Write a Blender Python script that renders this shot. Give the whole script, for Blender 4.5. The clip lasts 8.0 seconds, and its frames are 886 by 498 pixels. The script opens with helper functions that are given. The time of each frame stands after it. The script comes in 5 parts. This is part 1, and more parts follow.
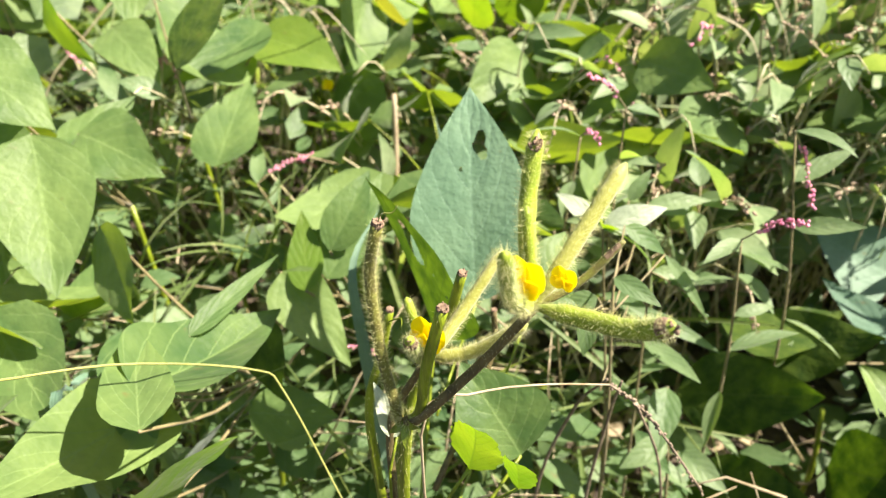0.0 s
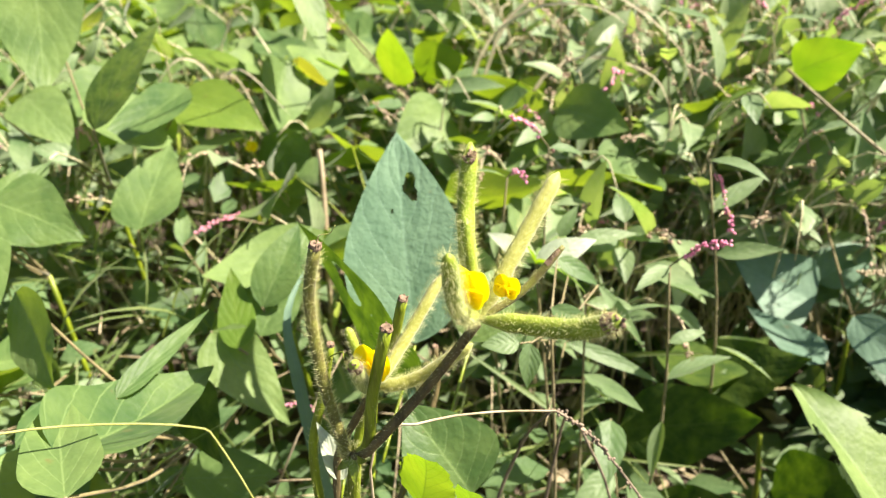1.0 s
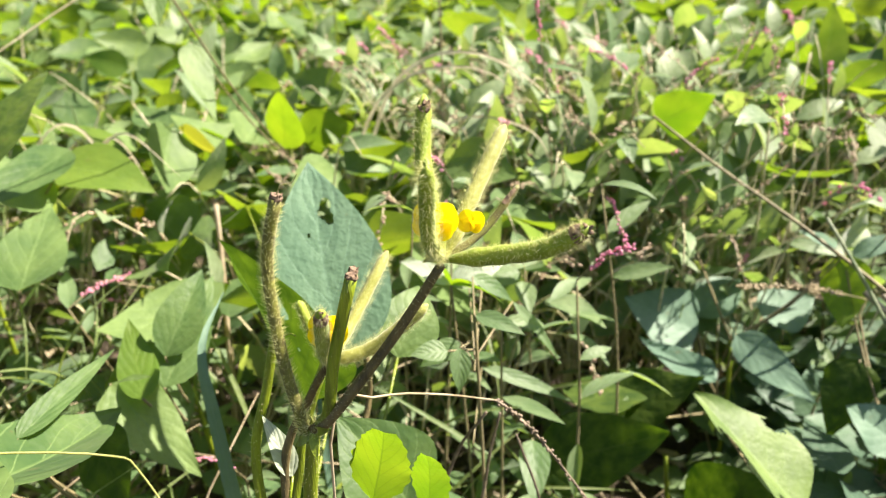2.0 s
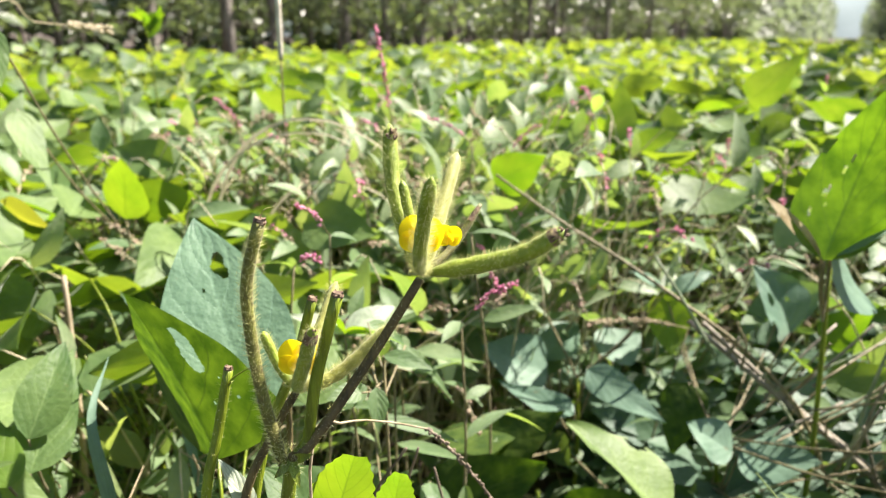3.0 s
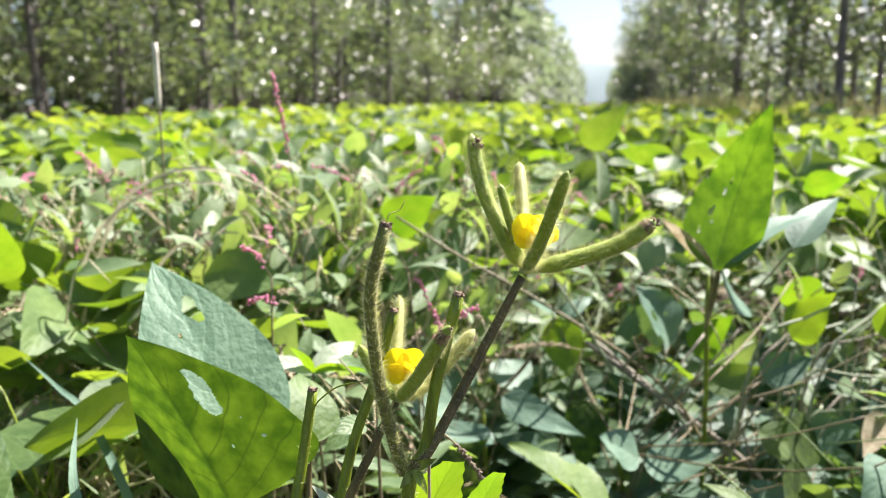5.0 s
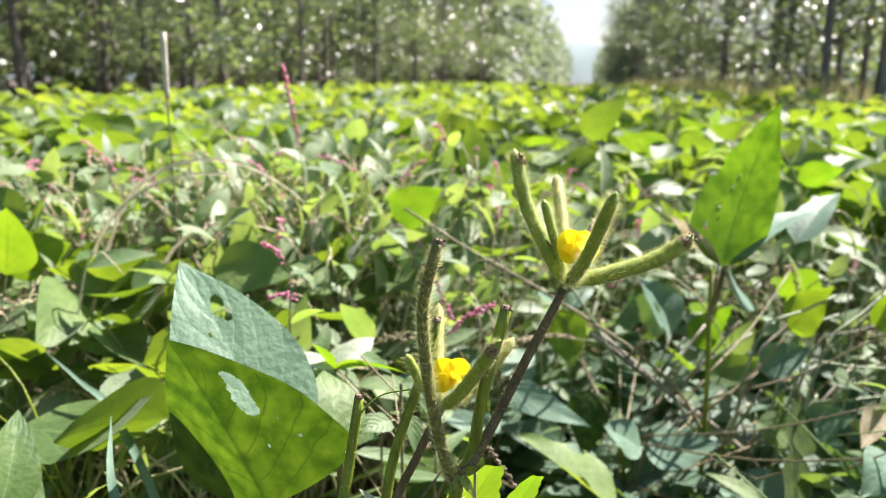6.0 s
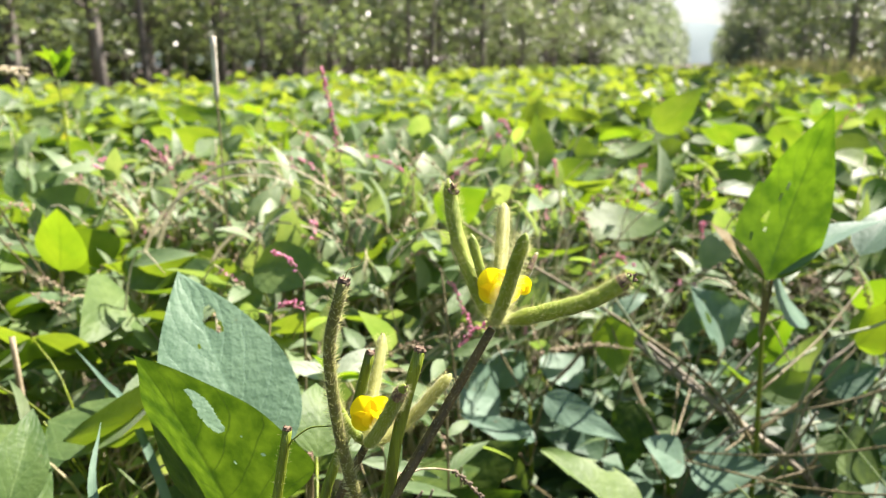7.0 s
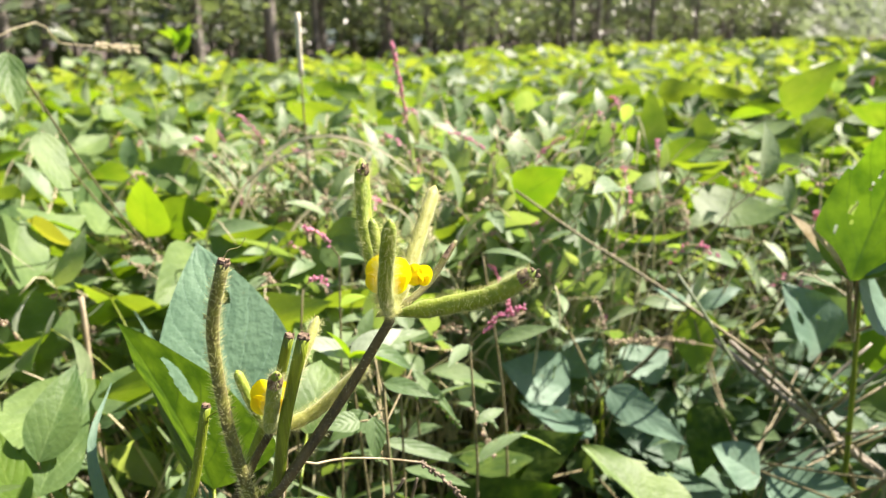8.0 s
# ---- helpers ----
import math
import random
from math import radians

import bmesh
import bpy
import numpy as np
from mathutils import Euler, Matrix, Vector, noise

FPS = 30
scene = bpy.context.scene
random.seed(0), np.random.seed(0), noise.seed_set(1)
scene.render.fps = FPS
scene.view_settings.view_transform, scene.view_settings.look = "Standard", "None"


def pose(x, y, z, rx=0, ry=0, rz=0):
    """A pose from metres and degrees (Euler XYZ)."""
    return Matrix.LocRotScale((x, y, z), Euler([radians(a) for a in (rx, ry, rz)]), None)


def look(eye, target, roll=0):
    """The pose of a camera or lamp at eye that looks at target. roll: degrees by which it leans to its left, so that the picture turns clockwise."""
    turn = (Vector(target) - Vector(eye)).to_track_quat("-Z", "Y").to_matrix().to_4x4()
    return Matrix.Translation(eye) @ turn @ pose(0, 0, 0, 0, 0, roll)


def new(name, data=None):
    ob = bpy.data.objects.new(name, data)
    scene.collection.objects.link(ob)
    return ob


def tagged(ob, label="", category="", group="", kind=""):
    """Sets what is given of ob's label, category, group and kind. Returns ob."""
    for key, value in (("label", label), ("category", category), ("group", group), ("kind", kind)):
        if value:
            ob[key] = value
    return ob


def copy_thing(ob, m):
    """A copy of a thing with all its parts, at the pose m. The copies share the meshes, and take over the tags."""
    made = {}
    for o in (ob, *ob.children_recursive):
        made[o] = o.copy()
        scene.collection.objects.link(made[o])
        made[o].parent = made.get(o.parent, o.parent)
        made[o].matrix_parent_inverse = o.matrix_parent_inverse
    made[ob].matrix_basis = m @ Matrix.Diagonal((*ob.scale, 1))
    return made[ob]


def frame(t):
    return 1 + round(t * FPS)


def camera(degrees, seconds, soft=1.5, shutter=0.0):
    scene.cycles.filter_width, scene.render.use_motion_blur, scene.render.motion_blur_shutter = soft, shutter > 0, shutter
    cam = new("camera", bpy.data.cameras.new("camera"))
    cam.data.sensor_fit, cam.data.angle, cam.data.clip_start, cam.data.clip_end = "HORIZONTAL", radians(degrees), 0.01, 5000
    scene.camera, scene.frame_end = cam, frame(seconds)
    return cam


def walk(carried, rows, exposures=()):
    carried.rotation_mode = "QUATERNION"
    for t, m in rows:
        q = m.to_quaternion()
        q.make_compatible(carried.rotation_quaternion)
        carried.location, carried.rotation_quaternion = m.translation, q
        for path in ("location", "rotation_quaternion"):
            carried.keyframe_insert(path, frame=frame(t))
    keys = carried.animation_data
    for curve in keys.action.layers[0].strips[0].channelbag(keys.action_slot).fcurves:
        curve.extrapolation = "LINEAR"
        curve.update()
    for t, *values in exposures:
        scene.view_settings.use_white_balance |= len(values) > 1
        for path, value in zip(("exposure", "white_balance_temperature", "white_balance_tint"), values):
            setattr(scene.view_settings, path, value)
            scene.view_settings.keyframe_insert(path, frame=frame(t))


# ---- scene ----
cam = camera(59.5, 8.0, soft=1.0)
PATH = [
    (0, (0.0542, 0.0507, 0.6828), (-0.5818, 1.5818, -0.4359), -2.85),
    (0.5, (0.0613, 0.0455, 0.6858), (-0.5008, 1.6435, -0.3774), -2.75),
    (1, (0.0521, 0.0411, 0.6652), (-0.4322, 1.7211, -0.3060), -2.90),
    (1.2, (0.0485, 0.0355, 0.6561), (-0.4013, 1.7470, -0.2758), -2.67),
    (2.3, (0.0062, -0.0048, 0.6097), (-0.0126, 1.8864, -0.0406), -0.81),
    (2.5, (-0.0064, -0.0075, 0.6108), (0.0692, 1.8968, 0.0043), -0.42),
    (3, (-0.0477, -0.0196, 0.5984), (0.3244, 1.8721, 0.0666), 0.26),
    (3.5, (-0.0881, -0.0319, 0.5854), (0.5104, 1.8215, 0.1303), 0.80),
    (4, (-0.1187, -0.0190, 0.5858), (0.6500, 1.7808, 0.1734), 0.99),
    (4.2, (-0.1249, -0.0168, 0.5857), (0.6653, 1.7769, 0.1879), 0.68),
    (5.3, (-0.1942, 0.0082, 0.5755), (0.7404, 1.7377, 0.2076), 0.09),
    (5.5, (-0.2064, 0.0093, 0.5865), (0.7514, 1.7169, 0.1782), 0.64),
    (6, (-0.1947, 0.0081, 0.5929), (0.7205, 1.7348, 0.1677), 0.48),
    (6.5, (-0.1651, 0.0029, 0.6024), (0.6551, 1.7725, 0.1599), 0.10),
    (7, (-0.1197, -0.0069, 0.6105), (0.5417, 1.8224, 0.1452), -0.26),
    (7.5, (-0.0605, -0.0124, 0.6029), (0.3928, 1.8722, 0.1099), -0.80),
    (8, (-0.0181, -0.0120, 0.6084), (0.2418, 1.9018, 0.0887), -0.88),
]
walk(cam, [(t, look(eye, target, roll)) for t, eye, target, roll in PATH],
     exposures=[(0, 1.80, 6620, 18), (1.2, 1.80, 6600, 18), (2.4, 1.77, 6460, 19), (4, 1.79, 6060, 20), (5.5, 1.73, 6020, 21), (8, 1.73, 6450, 19)])

cam.data.dof.use_dof = True
cam.data.dof.focus_distance = 0.31
cam.data.dof.aperture_fstop = 13.0

# ---- world and sun ----
SUN_TURN, SUN_HEIGHT = 74.0, 50.0          # degrees to the right of +y, degrees above the horizon
world = bpy.data.worlds.new("world")
scene.world = world
world.use_nodes = True
wn = world.node_tree.nodes
sky = wn.new("ShaderNodeTexSky")
sky.sky_type = "NISHITA"
sky.sun_disc = False
sky.sun_elevation = radians(SUN_HEIGHT)
sky.sun_rotation = radians(SUN_TURN)
sky.air_density, sky.dust_density = 1.0, 1.4
wn["Background"].inputs["Strength"].default_value = 0.05
world.node_tree.links.new(sky.outputs["Color"], wn["Background"].inputs["Color"])
sun_data = bpy.data.lights.new("sun", "SUN")
sun_data.energy, sun_data.angle, sun_data.color = 5.0, radians(0.6), (1.0, 0.925, 0.78)
sun = new("sun", sun_data)
sun_way = Vector((math.sin(radians(SUN_TURN)) * math.cos(radians(SUN_HEIGHT)),
                  math.cos(radians(SUN_TURN)) * math.cos(radians(SUN_HEIGHT)), math.sin(radians(SUN_HEIGHT))))
sun.matrix_world = look(sun_way * 20, (0, 0, 0))

rng = random.Random(7)


# ---- materials ----
def mix_rgb(nt, fac, a, b):
    n = nt.nodes.new("ShaderNodeMix")
    n.data_type = "RGBA"
    for sock, val in ((n.inputs[0], fac), (n.inputs[6], a), (n.inputs[7], b)):
        if isinstance(val, bpy.types.NodeSocket):
            nt.links.new(val, sock)
        else:
            sock.default_value = val if not isinstance(val, tuple) else (*val, 1.0)
    return n.outputs[2]


def math_node(nt, op, a, b=0.0, clamp=False):
    n = nt.nodes.new("ShaderNodeMath")
    n.operation, n.use_clamp = op, clamp
    for sock, val in zip(n.inputs, (a, b)):
        if isinstance(val, bpy.types.NodeSocket):
            nt.links.new(val, sock)
        else:
            sock.default_value = val
    return n.outputs[0]


def noise_node(nt, scale, detail=3.0, coord="Object"):
    tc = nt.nodes.new("ShaderNodeTexCoord")
    n = nt.nodes.new("ShaderNodeTexNoise")
    n.inputs["Scale"].default_value, n.inputs["Detail"].default_value = scale, detail
    nt.links.new(tc.outputs[coord], n.inputs["Vector"])
    return n.outputs["Fac"]


def ramp(nt, fac, stops):
    n = nt.nodes.new("ShaderNodeValToRGB")
    cr = n.color_ramp
    while len(cr.elements) < len(stops):
        cr.elements.new(0.5)
    for e, (p, c) in zip(cr.elements, stops):
        e.position, e.color = p, (*c, 1.0)
    nt.links.new(fac, n.inputs["Fac"])
    return n.outputs["Color"]


def random_value(nt, island):
    if island:
        return nt.nodes.new("ShaderNodeNewGeometry").outputs["Random Per Island"]
    return nt.nodes.new("ShaderNodeObjectInfo").outputs["Random"]


def start(name):
    m = bpy.data.materials.new(name)
    m.use_nodes = True
    nt = m.node_tree
    return m, nt, nt.nodes["Principled BSDF"], nt.nodes["Material Output"]


def thin_mix(nt, bsdf, out, colour, share):
    """Light that passes through a thin blade, mixed with what its face gives back."""
    tr = nt.nodes.new("ShaderNodeBsdfTranslucent")
    if isinstance(colour, bpy.types.NodeSocket):
        nt.links.new(colour, tr.inputs["Color"])
    else:
        tr.inputs["Color"].default_value = (*colour, 1)
    mx = nt.nodes.new("ShaderNodeMixShader")
    mx.inputs[0].default_value = share
    nt.links.new(bsdf.outputs[0], mx.inputs[1])
    nt.links.new(tr.outputs[0], mx.inputs[2])
    nt.links.new(mx.outputs[0], out.inputs["Surface"])
    return tr


def leaf_material(name, dark, light, through_a, through_b, island=False, share=0.45, rough=0.52, veins=5.5, sheen=0.25, blotch=0.35, spread=0.55, gloss=0.45, grain=28.0, relief=1.0):
    m, nt, b, out = start(name)
    rnd = random_value(nt, island)
    n1 = noise_node(nt, grain, 4.0)
    n2 = noise_node(nt, 260.0, 2.0)
    tone = math_node(nt, "ADD", math_node(nt, "MULTIPLY", rnd, spread), math_node(nt, "MULTIPLY", math_node(nt, "MULTIPLY", math_node(nt, "SUBTRACT", n1, 0.36), 3.2, True), blotch + 0.1), True)
    col = mix_rgb(nt, tone, dark, light)
    thr = mix_rgb(nt, tone, through_a, through_b)
    uv = nt.nodes.new("ShaderNodeTexCoord")
    sep = nt.nodes.new("ShaderNodeSeparateXYZ")
    nt.links.new(uv.outputs["UV"], sep.inputs[0])
    side = math_node(nt, "ABSOLUTE", math_node(nt, "SUBTRACT", math_node(nt, "MULTIPLY", sep.outputs[0], 2.0), 1.0))
    run = math_node(nt, "MULTIPLY", math_node(nt, "SUBTRACT", sep.outputs[1], math_node(nt, "MULTIPLY", side, 0.42)), veins)
    bend = math_node(nt, "MULTIPLY", noise_node(nt, 25.0, 3.0), 0.9)
    run = math_node(nt, "ADD", run, bend)
    wave = math_node(nt, "ABSOLUTE", math_node(nt, "SUBTRACT", math_node(nt, "FRACT", run), 0.5))      # 0.5 on a vein
    vein = math_node(nt, "MULTIPLY", math_node(nt, "SUBTRACT", wave, 0.455), 22.0, True)
    mid = math_node(nt, "SUBTRACT", 1.0, math_node(nt, "MULTIPLY", side, 22.0), True)
    mask = math_node(nt, "MAXIMUM", vein, mid)
    col = mix_rgb(nt, math_node(nt, "MULTIPLY", mask, 0.4), col, tuple(min(1, c * 1.5 + 0.03) for c in light))
    thr = mix_rgb(nt, math_node(nt, "MULTIPLY", mask, 0.62), thr, tuple(c * 0.45 for c in through_a))
    fine = math_node(nt, "MULTIPLY", math_node(nt, "SUBTRACT", n2, 0.42), 2.4, True)
    col = mix_rgb(nt, math_node(nt, "MULTIPLY", fine, 0.3), col, dark)
    spots = ramp(nt, noise_node(nt, 75.0, 3.0), ((0.0, (0, 0, 0)), (0.70, (0, 0, 0)), (0.76, (1, 1, 1))))
    col = mix_rgb(nt, math_node(nt, "MULTIPLY", spots, 0.5), col, (0.16, 0.11, 0.04))
    nt.links.new(col, b.inputs["Base Color"])
    b.inputs["Roughness"].default_value = rough
    b.inputs["Specular IOR Level"].default_value = gloss
    b.inputs["Sheen Weight"].default_value = sheen
    b.inputs["Sheen Roughness"].default_value = 0.45
    quilt = math_node(nt, "POWER", math_node(nt, "SUBTRACT", 1.0, math_node(nt, "MULTIPLY", wave, 2.0)), 0.5)
    rugose = math_node(nt, "ADD", math_node(nt, "MULTIPLY", noise_node(nt, 130.0, 2.0), 1.5 * relief), math_node(nt, "MULTIPLY", n2, 0.4))
    height = math_node(nt, "ADD", math_node(nt, "MULTIPLY", quilt, 0.5), rugose)
    bump = nt.nodes.new("ShaderNodeBump")
    bump.inputs["Strength"].default_value, bump.inputs["Distance"].default_value = 0.45 * min(1.6, relief), 0.0011 * relief
    nt.links.new(height, bump.inputs["Height"])
    nt.links.new(bump.outputs[0], b.inputs["Normal"])
    thin_mix(nt, b, out, thr, share)
    return m


def skin_material(name, dark, light, scale=90.0, rough=0.55, sheen=0.3, stretch=(1, 1, 1), bump_depth=0.0006, stops=(0.35, 0.65), through_share=0.0):
    m, nt, b, out = start(name)
    tc = nt.nodes.new("ShaderNodeTexCoord")
    mp = nt.nodes.new("ShaderNodeMapping")
    mp.inputs["Scale"].default_value = stretch
    nt.links.new(tc.outputs["Object"], mp.inputs["Vector"])
    n = nt.nodes.new("ShaderNodeTexNoise")
    n.inputs["Scale"].default_value, n.inputs["Detail"].default_value = scale, 5.0
    nt.links.new(mp.outputs[0], n.inputs["Vector"])
    fine = nt.nodes.new("ShaderNodeTexNoise")
    fine.inputs["Scale"].default_value, fine.inputs["Detail"].default_value = scale * 7, 2.0
    nt.links.new(mp.outputs[0], fine.inputs["Vector"])
    fac = math_node(nt, "ADD", math_node(nt, "MULTIPLY", n.outputs["Fac"], 0.75), math_node(nt, "MULTIPLY", fine.outputs["Fac"], 0.25))
    col = ramp(nt, fac, ((stops[0], dark), (stops[1], light)))
    nt.links.new(col, b.inputs["Base Color"])
    b.inputs["Roughness"].default_value = rough
    b.inputs["Sheen Weight"].default_value = sheen
    bump = nt.nodes.new("ShaderNodeBump")
    bump.inputs["Strength"].default_value, bump.inputs["Distance"].default_value = 0.6, bump_depth
    nt.links.new(fine.outputs["Fac"], bump.inputs["Height"])
    nt.links.new(bump.outputs[0], b.inputs["Normal"])
    if through_share:
        thin_mix(nt, b, out, col, through_share)
    return m


M_LEAF = leaf_material("bean_leaf", (0.045, 0.105, 0.028), (0.205, 0.30, 0.088), (0.16, 0.31, 0.008), (0.38, 0.50, 0.02), share=0.38, sheen=0.1, rough=0.54, gloss=0.36)
M_LEAF_FIELD = leaf_material("bean_leaf_field", (0.045, 0.095, 0.04), (0.26, 0.355, 0.145), (0.14, 0.29, 0.01), (0.52, 0.60, 0.04), island=True, share=0.40, sheen=0.12, rough=0.5, gloss=0.42)
# The bluish paleness stands for sky sheen, put into the base colour.
M_LEAF_BLUE = leaf_material("sky_sheen_bluish_leaf", (0.07, 0.15, 0.095), (0.195, 0.31, 0.21), (0.10, 0.22, 0.02), (0.22, 0.34, 0.04), share=0.24, sheen=0.12, rough=0.55, gloss=0.35, relief=0.8)
M_LEAF_YOUNG = leaf_material("young_bean_leaf", (0.07, 0.15, 0.012), (0.17, 0.26, 0.03), (0.15, 0.33, 0.004), (0.36, 0.51, 0.01), share=0.48, sheen=0.1)
# Darker version of the bluish leaf, with the same sky sheen in its colour.
M_LEAF_FRONT = leaf_material("front_bean_leaf", (0.06, 0.14, 0.08), (0.165, 0.28, 0.165), (0.10, 0.22, 0.02), (0.22, 0.34, 0.04), share=0.24, sheen=0.12, rough=0.55, gloss=0.35, relief=1.1)
M_PALE_LEAF = leaf_material("whitish_leaf", (0.30, 0.37, 0.24), (0.50, 0.56, 0.42), (0.35, 0.5, 0.1), (0.5, 0.62, 0.2), share=0.3)
M_WEED = leaf_material("weed_leaf", (0.08, 0.155, 0.055), (0.24, 0.33, 0.16), (0.3, 0.5, 0.05), (0.42, 0.58, 0.08), veins=5.0, sheen=0.2)
# Wood's distance haze is put in here: tree leaves greyed and less saturated.
M_TREE_LEAF = leaf_material("haze_greyed_tree_leaf", (0.045, 0.08, 0.04), (0.15, 0.19, 0.10), (0.17, 0.25, 0.06), (0.32, 0.40, 0.12), share=0.36, island=True, rough=0.3, sheen=0.0)
M_YELLOW_LEAF = leaf_material("yellowing_leaf", (0.25, 0.28, 0.04), (0.38, 0.37, 0.08), (0.38, 0.42, 0.02), (0.48, 0.46, 0.03))
M_LEAF_OLD = leaf_material("mature_leaf", (0.03, 0.085, 0.010), (0.11, 0.19, 0.025), (0.04, 0.13, 0.002), (0.25, 0.46, 0.008), share=0.40, sheen=0.1, blotch=0.5, spread=0.3, grain=60.0)
# Also dresses leaves meant as shaded: their shade is in this dark colour.
M_LEAF_DARK = leaf_material("mature_and_shade_leaf", (0.028, 0.07, 0.010), (0.11, 0.17, 0.022), (0.018, 0.055, 0.001), (0.115, 0.205, 0.006), gloss=0.25, share=0.46, sheen=0.1, blotch=0.6, spread=0.2, grain=75.0)
M_STEM_PALE = skin_material("grey_green_stalk", (0.15, 0.20, 0.10), (0.34, 0.38, 0.23), 120, 0.6, 0.1, (1, 1, 0.3))
M_POD = skin_material("green_pod", (0.16, 0.235, 0.008), (0.30, 0.39, 0.026), 120, 0.5, 0.2, through_share=0.10)
# Paler pod skin that puts the sunlit look into the colour.
M_POD_PALE = skin_material("pale_sun_toned_pod", (0.30, 0.32, 0.05), (0.45, 0.46, 0.11), 120, 0.55, 0.5, through_share=0.25)
M_POD_DRY = skin_material("browning_pod", (0.085, 0.07, 0.015), (0.19, 0.205, 0.025), 200, 0.55, 0.2)
M_STEM = skin_material("green_stem", (0.085, 0.115, 0.006), (0.235, 0.31, 0.016), 220, 0.38, 0.0, (1, 1, 0.12))
M_STEM_DARK = skin_material("dark_stem", (0.05, 0.040, 0.014), (0.175, 0.135, 0.05), 160, 0.7, 0.0, (1, 1, 0.3))
M_STEM_WEED = skin_material("weed_stem", (0.13, 0.11, 0.045), (0.26, 0.215, 0.10), 60, 0.6, 0.1)
M_CUT = skin_material("withered_brown", (0.075, 0.045, 0.026), (0.34, 0.235, 0.15), 500, 0.85, 0.0, bump_depth=0.001)
M_DRY = skin_material("dry_straw", (0.30, 0.23, 0.12), (0.58, 0.50, 0.33), 70, 0.7, 0.1, through_share=0.3)
M_STRAW = skin_material("pale_straw", (0.46, 0.40, 0.24), (0.74, 0.67, 0.46), 70, 0.65, 0.1, through_share=0.35)
M_TWIG = skin_material("brown_twig", (0.10, 0.075, 0.05), (0.28, 0.22, 0.15), 90, 0.75, 0.0)
M_SOIL = skin_material("soil", (0.035, 0.025, 0.016), (0.11, 0.085, 0.055), 14, 0.95, 0.0, bump_depth=0.02)
# Bark is grey of its own and lightened further for the wood's haze.
M_HAZED_BARK = skin_material("bark", (0.10, 0.085, 0.07), (0.30, 0.27, 0.23), 7, 0.9, 0.0, (3, 3, 0.6), bump_depth=0.02)
M_STALK = skin_material("pale_brown_stalk", (0.15, 0.135, 0.10), (0.33, 0.29, 0.22), 90, 0.7, 0.0)
M_PINK = skin_material("pink_flower_spike", (0.80, 0.22, 0.42), (0.90, 0.52, 0.63), 300, 0.6, 0.2, through_share=0.35)
M_GRASS = leaf_material("grass_blade", (0.07, 0.14, 0.03), (0.20, 0.25, 0.08), (0.3, 0.45, 0.05), (0.45, 0.55, 0.1), veins=1.0, island=True)


def petal_material():
    m, nt, b, out = start("yellow_petal")
    n = noise_node(nt, 160.0, 3.0)
    col = ramp(nt, n, ((0.3, (0.92, 0.66, 0.0)), (0.7, (0.95, 0.78, 0.004))))
    nt.links.new(col, b.inputs["Base Color"])
    b.inputs["Roughness"].default_value = 0.5
    bump = nt.nodes.new("ShaderNodeBump")
    bump.inputs["Strength"].default_value, bump.inputs["Distance"].default_value = 0.4, 0.001
    nt.links.new(n, bump.inputs["Height"])
    nt.links.new(bump.outputs[0], b.inputs["Normal"])
    thin_mix(nt, b, out, (1.0, 0.87, 0.0), 0.5)
    return m


def hair_material(name, colour):
    m, nt, b, out = start(name)
    b.inputs["Base Color"].default_value = (*colour, 1)
    b.inputs["Roughness"].default_value = 0.35
    thin_mix(nt, b, out, tuple(min(1, c * 1.25) for c in colour), 0.62)
    return m


M_PETAL = petal_material()
M_HAIR = hair_material("pale_hair", (0.74, 0.74, 0.46))


# ---- geometry ----
class Geo:
    """Verts, faces and uvs of one mesh."""

    def __init__(self):
        self.v, self.f, self.uv = [], [], []

    def mesh(self, name, smooth=True):
        me = bpy.data.meshes.new(name)
        me.from_pydata(self.v, [], self.f)
        lay = me.uv_layers.new(name="UVMap")
        flat = np.zeros(len(me.loops) * 2, dtype=np.float32)
        idx = np.zeros(len(me.loops), dtype=np.int32)
        me.loops.foreach_get("vertex_index", idx)
        uv = np.array(self.uv, dtype=np.float32).reshape(-1, 2)
        flat[:] = uv[idx].ravel()
        lay.data.foreach_set("uv", flat)
        me.polygons.foreach_set("use_smooth", np.full(len(me.polygons), smooth))
        me.update()
        return me


def thing(name, place=(0, 0, 0), **tags):
    ob = new(name)
    ob.location = place
    ob.empty_display_size = 0.02
    return tagged(ob, **tags)


def part(name, geo, material, parent=None, label="", smooth=True):
    me = geo.mesh(name, smooth) if isinstance(geo, Geo) else geo
    if material and not me.materials:
        me.materials.append(material)
    ob = new(name, me)
    if parent:
        ob.parent = parent
    return tagged(ob, label=label)


def curve_points(ctrl, n):
    """n points on a smooth curve through the control points."""
    P = [Vector(c) for c in ctrl]
    if len(P) == 2:
        return [P[0].lerp(P[1], i / (n - 1)) for i in range(n)]
    P = [P[0] * 2 - P[1]] + P + [P[-1] * 2 - P[-2]]
    out = []
    for i in range(n):
        s = i / (n - 1) * (len(P) - 3)
        k = min(int(s), len(P) - 4)
        t = s - k
        a, b, c, d = P[k:k + 4]
        out.append(0.5 * ((2 * b) + (c - a) * t + (2 * a - 5 * b + 4 * c - d) * t * t + (3 * b - a - 3 * c + d) * t ** 3))
    return out


def frames_along(pts):
    out, up = [], None
    for i, p in enumerate(pts):
        t = (pts[min(i + 1, len(pts) - 1)] - pts[max(i - 1, 0)]).normalized()
        if up is None:
            up = t.orthogonal().normalized()
        up = (up - t * up.dot(t)).normalized()
        out.append((p, t, up, t.cross(up)))
    return out


